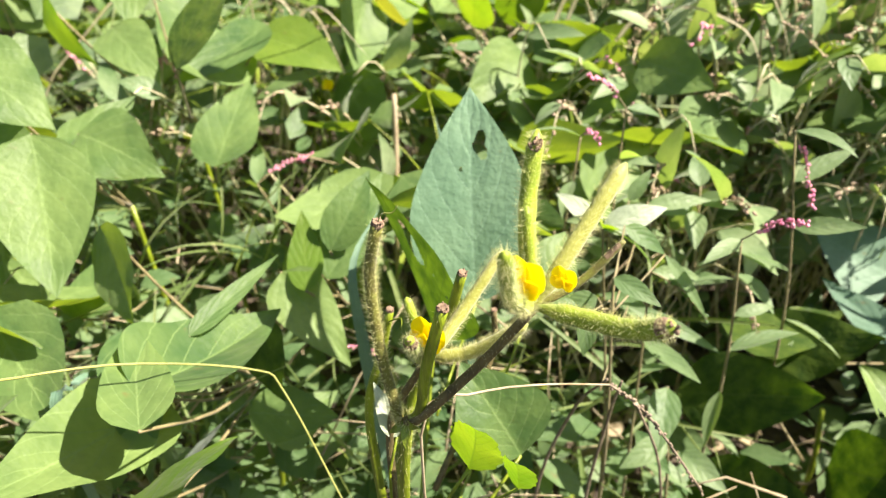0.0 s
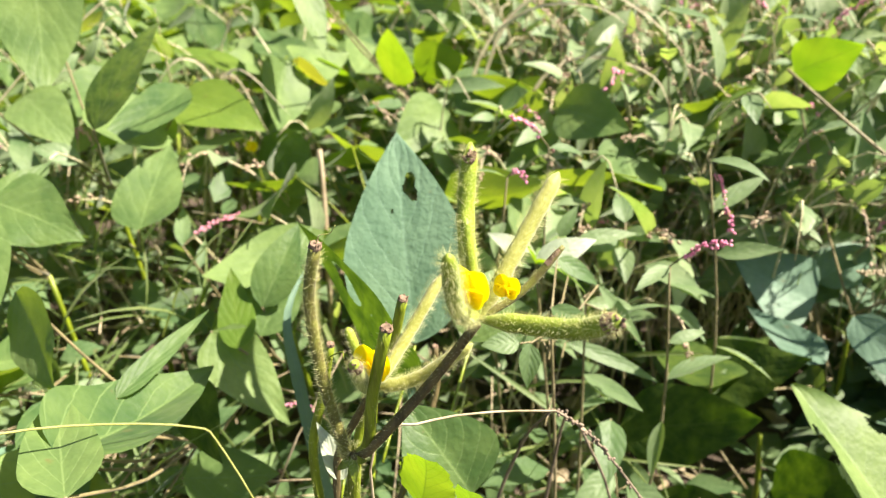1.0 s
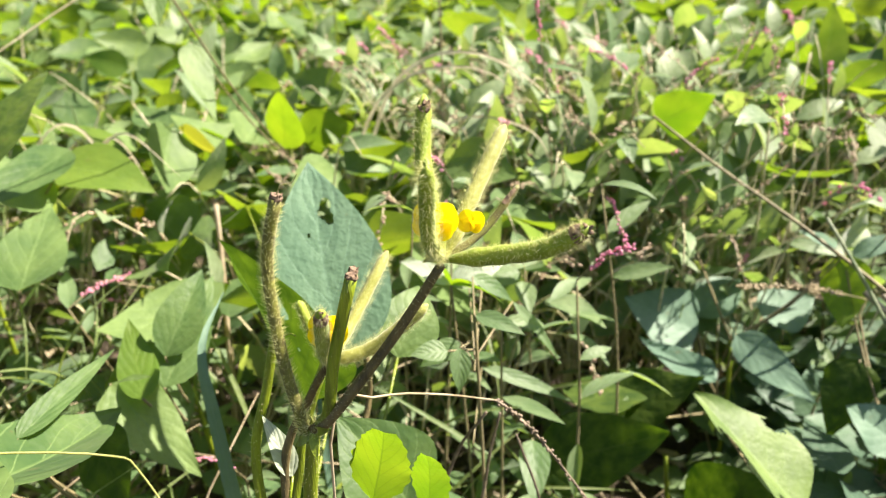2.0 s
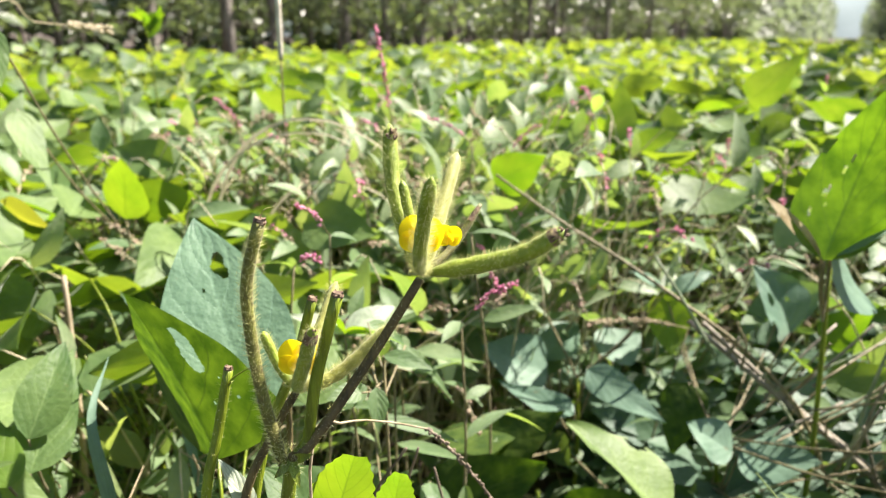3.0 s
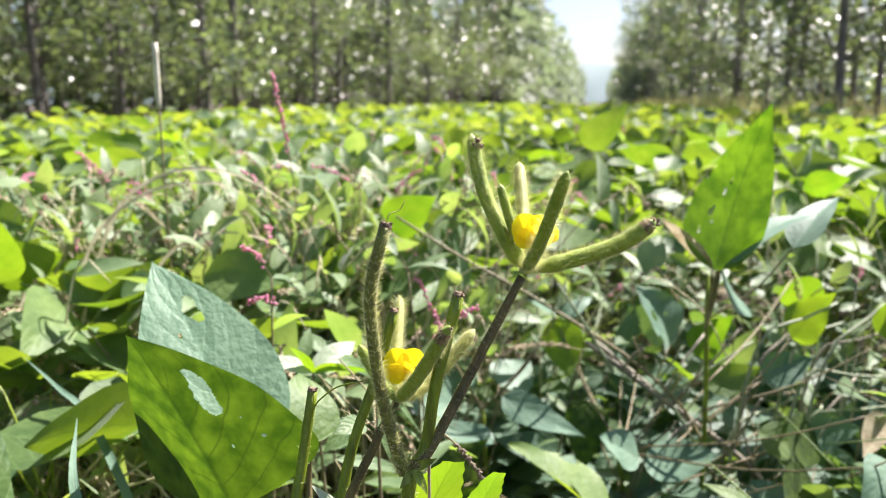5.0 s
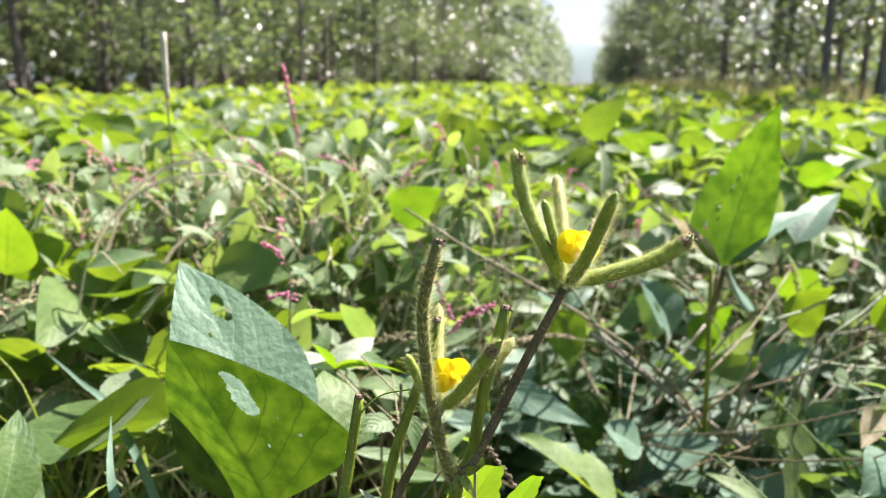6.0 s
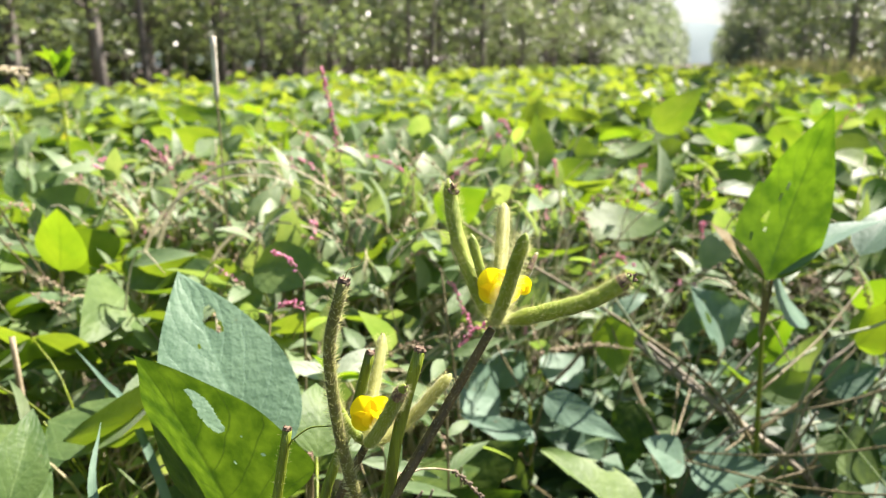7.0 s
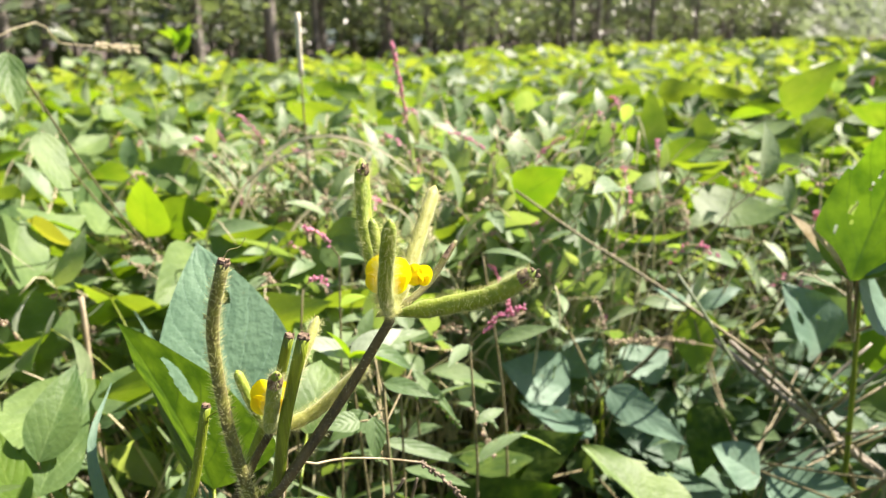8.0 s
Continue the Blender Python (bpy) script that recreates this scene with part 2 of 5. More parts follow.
def tube(g, pts, radii, sides=8, flat=1.0, lumps=0.0, r=rng):
    """A tube along pts, closed at both ends."""
    base = len(g.v)
    fr = frames_along(pts)
    for i, (p, t, u, w) in enumerate(fr):
        rad = radii[i] if not isinstance(radii, (int, float)) else radii
        for k in range(sides):
            a = 2 * math.pi * k / sides
            q = rad * (1 + lumps * r.uniform(-1, 1))
            g.v.append(tuple(p + u * (math.cos(a) * q) + w * (math.sin(a) * q * flat)))
            g.uv.append((k / sides, i / (len(fr) - 1)))
    for i in range(len(fr) - 1):
        for k in range(sides):
            a, b = base + i * sides + k, base + i * sides + (k + 1) % sides
            g.f.append((a, b, b + sides, a + sides))
    g.f.append(tuple(base + k for k in reversed(range(sides))))
    g.f.append(tuple(base + (len(fr) - 1) * sides + k for k in range(sides)))


def hairs(g, pts, radii, count, length, thick, r, lean=0.5, start_at=0.02, stop_at=0.98):
    """Fine tapering hairs standing on a tube."""
    fr = frames_along(pts)
    n = len(fr)
    for _ in range(count):
        s = r.uniform(start_at, stop_at) * (n - 1)
        i = min(int(s), n - 2)
        p, t, u, w = fr[i]
        p = p.lerp(fr[i + 1][0], s - i)
        rad = radii[i] if not isinstance(radii, (int, float)) else radii
        a = r.uniform(0, 2 * math.pi)
        out = u * math.cos(a) + w * math.sin(a)
        d = (out + t * (lean + r.uniform(-0.35, 0.35)) + Vector((r.uniform(-.25, .25), r.uniform(-.25, .25), r.uniform(-.25, .25)))).normalized()
        root = p + out * rad * 0.93
        ln = length * r.uniform(0.55, 1.2)
        x = d.orthogonal().normalized() * thick
        y = d.cross(x)
        b = len(g.v)
        bend = t * ln * 0.12
        for q in (root + x, root - x * 0.5 + y * 0.87, root - x * 0.5 - y * 0.87):
            g.v.append(tuple(q))
        g.v.append(tuple(root + d * ln + bend))
        g.uv += [(0, 0)] * 4
        g.f += [(b, b + 1, b + 3), (b + 1, b + 2, b + 3), (b + 2, b, b + 3)]


def ovate(v, peak=0.36, tail=1.0):
    """Half width of a bean leaflet along its length, 0 to 1."""
    if v < peak:
        return math.sin(math.pi / 2 * (v / peak) ** 0.62) if v > 0 else 0.0
    s = (v - peak) / (1 - peak)
    return max(0.0, (1 - s ** 1.75) ** (1.0 * tail) * (1 - 0.12 * s))


def deltoid(v, peak=.24):
    """A leaf broad near its base, with nearly straight sides to a drawn-out tip."""
    if v < peak:
        return math.sin(math.pi / 2 * (v / peak) ** .6) if v > 0 else 0.0
    s = (v - peak) / (1 - peak)
    return max(0.0, (1 - s) ** .8 * (1 - s * .35) + .28 * math.sin(math.pi * s) * (1 - s) ** .5)


def lance(v):
    return math.sin(math.pi * v ** 0.75) ** 0.9 if 0 < v < 1 else 0.0


def blade(g, base, tip, facing, width, fold=0.25, droop=0.1, nl=8, nw=4, shape=ovate, wavy=0.0, r=rng, holes=(), notch=0.0, twist=0.0, bend_side=0.0):
    """A leaf from base to tip whose upper face looks towards facing. fold: how far the halves rise; droop: how far the tip bends down."""
    base, tip = Vector(base), Vector(tip)
    a = tip - base
    L = a.length
    a.normalize()
    n = Vector(facing)
    n = (n - a * n.dot(a)).normalized()
    s = a.cross(n)
    first = len(g.v)
    ph, ph2 = r.uniform(0, 6), r.uniform(0, 6)
    for i in range(nl + 1):
        v = i / nl
        hw = max(shape(v), 0.012) * width / 2
        lift = droop * L * (4 * v * (1 - v))            # bowed along the midrib, ends stay in place
        ang = twist * (v - 0.3)
        s2, n2 = s * math.cos(ang) + n * math.sin(ang), n * math.cos(ang) - s * math.sin(ang)
        for k in range(nw + 1):
            u = 2 * k / nw - 1
            edge = abs(u)
            z = fold * edge * hw + wavy * width * (math.sin(v * 9 + ph + u * 1.5) * 0.6 + math.sin(v * 17 + ph2) * 0.4) * edge ** 2
            ragged = 1 + notch * edge ** 4 * math.sin(v * 43 + ph)
            across = s2 * (u * hw * ragged)
            if bend_side and u > 0:
                across = (s2 * math.cos(bend_side) + n2 * math.sin(bend_side)) * (u * hw * ragged)
            g.v.append(tuple(base + a * (L * v) + across + n2 * z + n * lift))
            g.uv.append((0.5 + u / 2, v))
    for i in range(nl):
        for k in range(nw):
            cu, cv = 2 * (k + 0.5) / nw - 1, (i + 0.5) / nl
            if any(((cu - hu) * math.cos(ha) + (cv - hv) * 2.4 * math.sin(ha)) ** 2 / ru ** 2
                   + (-(cu - hu) * math.sin(ha) + (cv - hv) * 2.4 * math.cos(ha)) ** 2 / rv ** 2 < 1 for hu, hv, ru, rv, ha in holes):
                continue
            b = first + i * (nw + 1) + k
            g.f.append((b, b + 1, b + nw + 2, b + nw + 1))


def leaf_part(parent, base, tip, facing, width, material=None, name="leaf", label="", **kw):
    g = Geo()
    kw.setdefault("nl", 12)
    kw.setdefault("nw", 8)
    blade(g, base, tip, facing, width, **kw)
    return part(name, g, material or M_LEAF, parent, label)


def stem_part(parent, ctrl, r0, r1, material, name="stem", label="", sides=8, n=12, hair=0, hair_len=0.002, hair_mat=None, lumps=0.03, seed=1, lean=0.35, thick=0.00007):
    pts = curve_points(ctrl, n)
    radii = [r0 + (r1 - r0) * i / (n - 1) for i in range(n)]
    g = Geo()
    tube(g, pts, radii, sides, lumps=lumps, r=random.Random(seed))
    ob = part(name, g, material, parent, label)
    if hair:
        h = Geo()
        hairs(h, pts, radii, hair, hair_len, thick, random.Random(seed + 50), lean)
        part("hairs", h, hair_mat or M_HAIR, ob, "fine pale hairs", smooth=False)
    return ob


# ---- ground ----
def ground_sheet():
    g = Geo()
    n, r = 60, random.Random(3)
    xs = [math.copysign(abs(s) ** 3 * 900 + abs(s) * 6, s) for s in (2 * i / n - 1 for i in range(n + 1))]
    for j, y in enumerate(xs):
        for i, x in enumerate(xs):
            g.v.append((x, y, 0.03 * noise.noise(Vector((x * 1.7, y * 1.7, 0))) if abs(x) + abs(y) < 60 else 0.0))
            g.uv.append((i / n, j / n))
    for j in range(n):
        for i in range(n):
            b = j * (n + 1) + i
            g.f.append((b, b + 1, b + n + 2, b + n + 1))
    return tagged(part("ground", g, M_SOIL), "brown bare soil under the crop", "ground", kind="structure")


ground_sheet()


# ---- the podded bean plant in front ----
hero = thing("bean_plant", (-0.06, 0.26, 0.0), label="hairy podded bean plant with yellow flowers and cut stems", category="plant")
OFF = Vector((-0.06, 0.26, 0.0))


def H(x, y, z):
    return Vector((x, y, z)) - OFF


FORK, HUB, LOW = H(-.0533, .2597, .437), H(-.001, .264, .507), H(-.050, .281, .456)
stem_part(hero, [H(-.066, .272, -.01), H(-.070, .268, .2), H(-.0595, .261, .38), FORK], .0034, .0028, M_STEM, "main_stem", "green hairy main stem", 10, 24, 700, .0021, M_HAIR, seed=2, lean=.1)
stem_part(hero, [FORK, H(-.045, .259, .444), H(-.019, .2645, .478), HUB], .0024, .0018, M_STEM_DARK, "peduncle", "dark purplish flower stalk", 10, 16, 420, .0019, M_HAIR, seed=3)
stem_part(hero, [H(-.070, .272, .33), H(-.075, .283, .40), H(-.060, .282, .438), LOW], .0022, .0016, M_STEM_DARK, "peduncle", "dark purplish flower stalk", 10, 16, 200, .0017, M_HAIR, seed=4)


def cut_end(parent, at, way, rad, seed):
    """The torn brown end of a picked stalk."""
    r = random.Random(seed)
    g = Geo()
    w = Vector(way).normalized()
    pts = [at - w * rad * 0.25, at + w * rad * 0.2, at + w * rad * 0.6]
    tube(g, pts, [rad * 0.99, rad * 1.04, rad * 0.85], 9, lumps=0.10, r=r)
    x = w.orthogonal().normalized()
    for k in range(6):
        a = k * 1.05 + r.uniform(-.3, .3)
        d = Matrix.Rotation(a, 3, w) @ x
        q = at + d * rad * 0.7 + w * rad * 0.35
        tube(g, [q, q + w * rad * r.uniform(.2, .6) + d * rad * r.uniform(0, .35)], [rad * .3, rad * .1], 4, r=r)
    part("cut_end", g, M_CUT, parent, "torn dry brown end", smooth=False)


def cut_stalk(ctrl, r0, r1, mat, seed, hair=90, hair_len=.0016, hair_mat=None, label="green picked stalk with a dry end", lean=.2, name="cut_stalk", thick=0.00007):
    ob = stem_part(hero, ctrl, r0, r1, mat, name, label, 10, 16, hair, hair_len, hair_mat, seed=seed, lean=lean, thick=thick)
    cut_end(ob, ctrl[-1], ctrl[-1] - ctrl[-2], r1, seed)
    return ob


cut_stalk([FORK + Vector((.002, 0, .001)), H(-.0465, .260, .446), H(-.0425, .2595, .470), H(-.0335, .2583, .504)], .0024, .0024, M_STEM, 11)
cut_stalk([H(-.078, .29, .36), H(-.066, .300, .42), H(-.050, .303, .46), H(-.042, .302, .488)], .0024, .0022, M_STEM, 12)
cut_stalk([H(-.085, .285, .33), H(-.092, .294, .395), H(-.085, .300, .43), H(-.079, .303, .458)], .0026, .0021, M_STEM, 13, 220, .0019)
cut_stalk([H(-.075, .33, .30), H(-.058, .387, .36), H(-.056, .389, .3986)], .002, .0018, M_STEM_DARK, 14)
cut_stalk([FORK + Vector((-.003, 0, -.002)), H(-.0586, .261, .443), H(-.0634, .263, .465), H(-.0663, .265, .49), H(-.0663, .266, .51), H(-.0605, .265, .532)], .0024, .0024, M_POD_DRY, 15, 1900, .0030,
          M_HAIR, "browning bristly bean pod with a broken end", .5, "pod", .00008)


def pod(ctrl, rad, seed, mat, hair=1600, hair_len=.0030, dark_tip=.0, label="", hair_mat=None, blunt=True, parent=hero, thick=0.00004, side_tip=None):
    """A round hairy bean pod; the last point is its tip."""
    n = 26
    pts = curve_points(ctrl, n)
    radii = []
    for i in range(n):
        v = i / (n - 1)
        q = min(1, (v / .12) ** .5 * .55 + .45 * min(1, v / .25)) if v < .25 else 1.0
        q *= 1 + .045 * math.sin(v * 42)
        if v > .86:
            q *= math.sqrt(max(.02, 1 - ((v - .86) / .142) ** 2)) if blunt else 1 - (v - .86) * 3.2
        radii.append(max(rad * .3, rad * q) if v < .5 else rad * max(.15, q))
    g = Geo()
    tube(g, pts, radii, 14, .92, .015, random.Random(seed))
    ob = part("pod", g, mat, parent, label)
    h = Geo()
    hairs(h, pts, radii, int(hair * 1.2), hair_len * 1.1, thick, random.Random(seed + 1), .18)
    part("hairs", h, hair_mat or M_HAIR, ob, "dense pale bristly hairs", smooth=False)
    if dark_tip:
        r = random.Random(seed + 2)
        g = Geo()
        t = (pts[-1] - pts[-3]).normalized()
        k = int(n * (1 - dark_tip))
        if dark_tip > .1:
            tube(g, pts[k:n - 1], [q * 1.03 for q in radii[k:n - 1]], 14, .92, .03, r)
        size = rad * (1.0 if side_tip is None else 1.5)
        for _ in range(6 if dark_tip > .1 else 11):
            d = Vector((r.uniform(-1, 1), r.uniform(-1, 1), r.uniform(-1, 1))) * .62 + t * .5
            q = (pts[-2] if side_tip is None else pts[-3] + Vector(side_tip) * rad * .75) + d * size * .36
            tube(g, [q, q + d * size * .26, q + d * size * .42 + Vector((r.uniform(-1, 1), r.uniform(-1, 1), r.uniform(-1, 1))) * size * .2],
                 [size * .28, size * .25, size * .10], 5, .6, .2, r)
        part("withered_tip", g, M_CUT, ob, "shrivelled brown flower remnant", smooth=False)
    return ob


HUBP = HUB + Vector((.001, 0, .002))
pod([HUBP, H(-.0045, .2705, .521), H(-.0085, .283, .541), H(-.0085, .294, .564)], .0033, 31, M_POD, dark_tip=.05, label="long curved green hairy pod", side_tip=(.25, -.9, .1))
pod([HUBP, H(-.003, .268, .525), H(-.0065, .2735, .5445)], .0021, 32, M_POD, 700, .0022, label="short green hairy pod")
pod([HUBP, H(.010, .281, .528), H(.022, .304, .550)], .0031, 33, M_POD_PALE, 1400, label="hairy pod with sunlight put into its pale colour")
pod([HUBP, H(-.0035, .248, .523), H(-.002, .233, .5525)], .0029, 34, M_POD, 1600, label="green hairy pod pointing up")
pod([HUBP, H(.0205, .2565, .5140), H(.0365, .249, .5198), H(.0495, .2425, .5295)], .0035, 35, M_POD, 1500, .0024, dark_tip=.12, label="green hairy pod with a brown tip")
pod([HUBP, H(.014, .273, .517), H(.027, .281, .532)], .0015, 36, M_POD_DRY, 160, .0014, .2, label="thin withered young pod", blunt=False)
# lower cluster
pod([LOW, H(-.048, .266, .470), H(-.043, .247, .496)], .0030, 41, M_POD, 1000, .0020, .13, label="dark green hairy pod with a black tip")
pod([LOW, H(-.042, .300, .468), H(-.030, .323, .489)], .0028, 42, M_POD_PALE, 1300, .0027, .05, label="hairy pod with sunlight put into its pale colour")
pod([LOW, H(-.032, .285, .461), H(-.009, .289, .479)], .0029, 43, M_POD_PALE, 1300, .0027, label="pale green hairy pod")
pod([LOW, H(-.057, .285, .466), H(-.063, .289, .480)], .0022, 44, M_POD, 600, .0024, label="small young hairy pod")


def flower(at, size, face, seed, parent=hero):
    """A bean flower: two broad lobes of the standard, two wings and a curled keel."""
    r = random.Random(seed)
    f = Vector(face).normalized()
    side = f.cross(Vector((0, 0, 1))).normalized()
    up = side.cross(f)
    root = at - up * size * .55
    ob = None
    for ang, tip, wide, cup, out in ((22, 1.12, 1.0, .45, .05), (-24, 1.08, .98, .45, .0), (54, .82, .66, .6, .25), (-52, .80, .64, .6, .25), (3, .72, .62, .9, .5)):
        d = Matrix.Rotation(radians(ang), 3, f) @ up
        g = Geo()
        blade(g, root + f * size * out * .3, root + (d + f * out).normalized() * size * tip, f - d * .25, size * wide, cup, -.10, 12, 10,
              lambda v: math.sqrt(max(.02, 1 - (2 * min(.99, v ** 1.12) - 1) ** 2)), .018, r)
        if ob is None:
            ob = part("flower", g, M_PETAL, parent, "bright yellow bean flower")
        else:
            part("petal", g, M_PETAL, ob)


flower(H(-.0012, .2570, .5278), .0118, (-.35, -.9, .15), 61)
flower(H(.0105, .2640, .5245), .0070, (-.3, -.9, .2), 62)
flower(H(-.0478, .2780, .4733), .0122, (-.25, -.9, .15), 63)
# bract and stipules
leaf_part(hero, HUB + Vector((0, -.002, .002)), HUB + Vector((-.006, -.008, .004)), (0, -.3, 1), .006, M_POD_PALE, "bract", "small pale bract", nl=5, nw=4)
for k, (dx, dy, dz) in enumerate(((.006, -.004, .003), (-.005, -.003, -.004), (.002, -.006, -.006), (-.003, .004, .003))):
    leaf_part(hero, FORK, FORK + Vector((dx, dy, dz)) * 1.4, (0, -1, .3), .004, M_STEM, "stipule", nl=5, nw=2, shape=lance)
hg = Geo()
hairs(hg, [FORK - Vector((0, 0, .006)), FORK, FORK + Vector((0, 0, .005))], .0032, 180, .0026, .00007, random.Random(9), 0)
part("node_hairs", hg, M_HAIR, hero, "tuft of pale hairs at the node", smooth=False)
# the plant's own leaves
leaf_part(hero, H(-.080, .425, .372), H(-.116, .523, .4765), (.05, -.72, .62), .084, M_LEAF_FRONT, label="pale green leaf with an insect hole", fold=.1, droop=.04, nl=90, nw=70, wavy=.012,
          shape=lambda v: .62 * ovate(v, .40) + .38 * deltoid(v), holes=((.30, .735, .19, .10, .3), (.24, .69, .19, .09, -.2), (.30, .655, .10, .06, 0), (-.2, .6, .03, .03, 0)))
leaf_part(hero, H(-.0975, .396, .362), H(-.1425, .4095, .4620), (.63, .77, .065), .127, M_LEAF_DARK, label="backlit green folded leaf with a hole eaten through", fold=.06, droop=.03, nl=110, nw=110, wavy=.014,
          shape=lambda v: .45 * deltoid(v, .17) + .55 * ovate(v, .22), bend_side=.35, holes=((-.55, .71, .09, .09, 0), (-.52, .67, .11, .10, 0), (-.46, .63, .12, .11, 0), (-.41, .585, .115, .11, 0), (-.385, .54, .10, .10, 0), (-.39, .505, .085, .08, 0), (-.3, .3, .014, .02, 0), (-.55, .42, .012, .016, 0), (-.62, .3, .015, .02, 0)))
stem_part(hero, [H(-.07, .275, .25), H(-.09, .35, .30), H(-.0975, .396, .362)], .0014, .0011, M_STEM, "petiole", n=10)
stem_part(hero, [H(-.0862, .365, .325), H(-.085, .40, .345), H(-.080, .424, .371)], .0010, .0009, M_STEM, "petiole", n=8)
leaf_part(hero, H(-.038, .292, .376), H(-.0275, .273, .4275), (.25, .85, .48), .032, M_LEAF_YOUNG, label="bright yellow-green torn young leaf", fold=.15, droop=.06, nl=40, nw=24, notch=.05, wavy=.03, shape=lambda v: ovate(v * .80) * (1 - .25 * v), holes=((.1, .5, .03, .05, 0), (-.3, .35, .03, .03, 0)))
leaf_part(hero, H(-.012, .290, .374), H(-.0090, .266, .4215), (.25, .85, .48), .020, M_LEAF_YOUNG, label="bright yellow-green torn young leaf", fold=.15, droop=.06, nl=40, nw=24, notch=.05, wavy=.03, shape=lambda v: ovate(v * .86) * (1 - .2 * v), holes=((-.1, .4, .03, .04, 0),))
stem_part(hero, [H(-.06, .262, .30), H(-.050, .280, .35), H(-.038, .292, .376)], .0011, .0009, M_STEM, "petiole", n=8)
stem_part(hero, [H(-.058, .27, .32), H(-.035, .285, .35), H(-.012, .290, .374)], .0010, .0008, M_STEM, "petiole", n=8)


# Leaves kept in view: other growth is cleared from between them and the camera.
CAMERA_SPOT = np.array((-.08, .0, .60))
CLEAR = []


def keep_in_view(base, tip, width):
    c = (np.array(base) + np.array(tip)) / 2
    CLEAR.append((*c, max(.016, .36 * max(width, .6 * math.dist(base, tip)))))


def in_the_way(p, grow=1.0):
    """True for a place in the sight line between a kept leaf and the camera."""
    c = CLEAR_TABLE
    v = CAMERA_SPOT - c[:, :3]
    d = np.array(p) - c[:, :3]
    along = (d * v).sum(1) / (v * v).sum(1)
    off = np.sqrt(((d - v * along[:, None]) ** 2).sum(1))
    return bool(((along > .015) & (along < .75) & (off < c[:, 3] * grow * (1 - .7 * along))).any())


# ---- single bean plants beside and behind the podded one ----
TOWARD = (.2, -.45, .85)
AWAY = (-.6, -.5, .45)
TORN = ((-.75, .62, .30, .30, .5), (-.95, .3, .2, .35, 0), (.9, .5, .12, .2, 0))
EATEN = ((.28, .52, .035, .05, .4), (.33, .46, .03, .07, .2), (.45, .33, .06, .11, .3), (.40, .26, .03, .05, 0), (.12, .50, .03, .03, 0), (-.3, .42, .02, .03, 0), (.6, .2, .04, .05, 0), (.95, .55, .08, .12, 0))
EATEN_ROUND = ((-.35, .55, .16, .2, .3), (.3, .4, .05, .07, 0), (.15, .72, .06, .05, .5), (-.9, .3, .15, .2, 0))


def placed_plant(root, height, leaves, label, seed):
    """A bean plant at root whose leaves are given as base, tip, width, facing, material, label."""
    r = random.Random(seed)
    ob = thing("bean_plant", (root[0], root[1], 0), label=label, category="plant", group="bean plants of the field")
    o = Vector((root[0], root[1], 0))
    top = Vector((r.uniform(-.02, .02), r.uniform(-.02, .02), height))
    stem_part(ob, [Vector((0, 0, -.02)), top * .5 + Vector((.008, 0, 0)), top], .0034, .0022, M_STEM, "stem", n=10)
    for base, tip, width, facing, mat, words, *eaten in leaves:
        b, t = Vector(base) - o, Vector(tip) - o
        if words != "shaded dark leaf":
            keep_in_view(base, tip, width)
        z = min(height, max(.05, b.z - .08)) / height
        node = top * z
        stem_part(ob, [node, node.lerp(b, .55) + Vector((0, 0, -.012)), b], .0013, .001, M_STEM_WEED, "petiole", n=7, sides=6)
        form = {"nl": 16, "nw": 10, "fold": r.uniform(.04, .3), "droop": r.uniform(-.08, .09), "wavy": r.uniform(.02, .045), "twist": r.uniform(-.5, .5), "shape": deltoid if r.random() < .55 else ovate}
        if mat in (M_LEAF_YOUNG, M_LEAF_DARK) or words == "shaded dark leaf":
            form.update(fold=.05, twist=0.0)
        if eaten:
            form.update(nl=44, nw=34, holes=eaten[0])
        form.update(eaten[1] if len(eaten) > 1 else {})
        leaf_part(ob, b, t, facing, width, mat, label=words, r=r, **form)
    return ob


placed_plant((-.43, .50), .33, [
    ((-.415, .417, .451), (-.359, .347, .367), .076, (.40, -.35, .75), M_LEAF, "pale sunlit leaf"),
    ((-.493, .440, .493), (-.419, .441, .442), .072, (.2, -.4, .8), M_LEAF, ""),
    ((-.452, .489, .413), (-.370, .486, .386), .070, TOWARD, M_LEAF, ""),
    ((-.456, .476, .405), (-.446, .557, .420), .046, TOWARD, M_LEAF, ""),
    ((-.384, .379, .316), (-.416, .466, .332), .052, TOWARD, M_LEAF, ""),
    ((-.503, .409, .334), (-.451, .401, .311), .05, TOWARD, M_LEAF, ""),
], "bean plant with broad pale green leaves", 1)
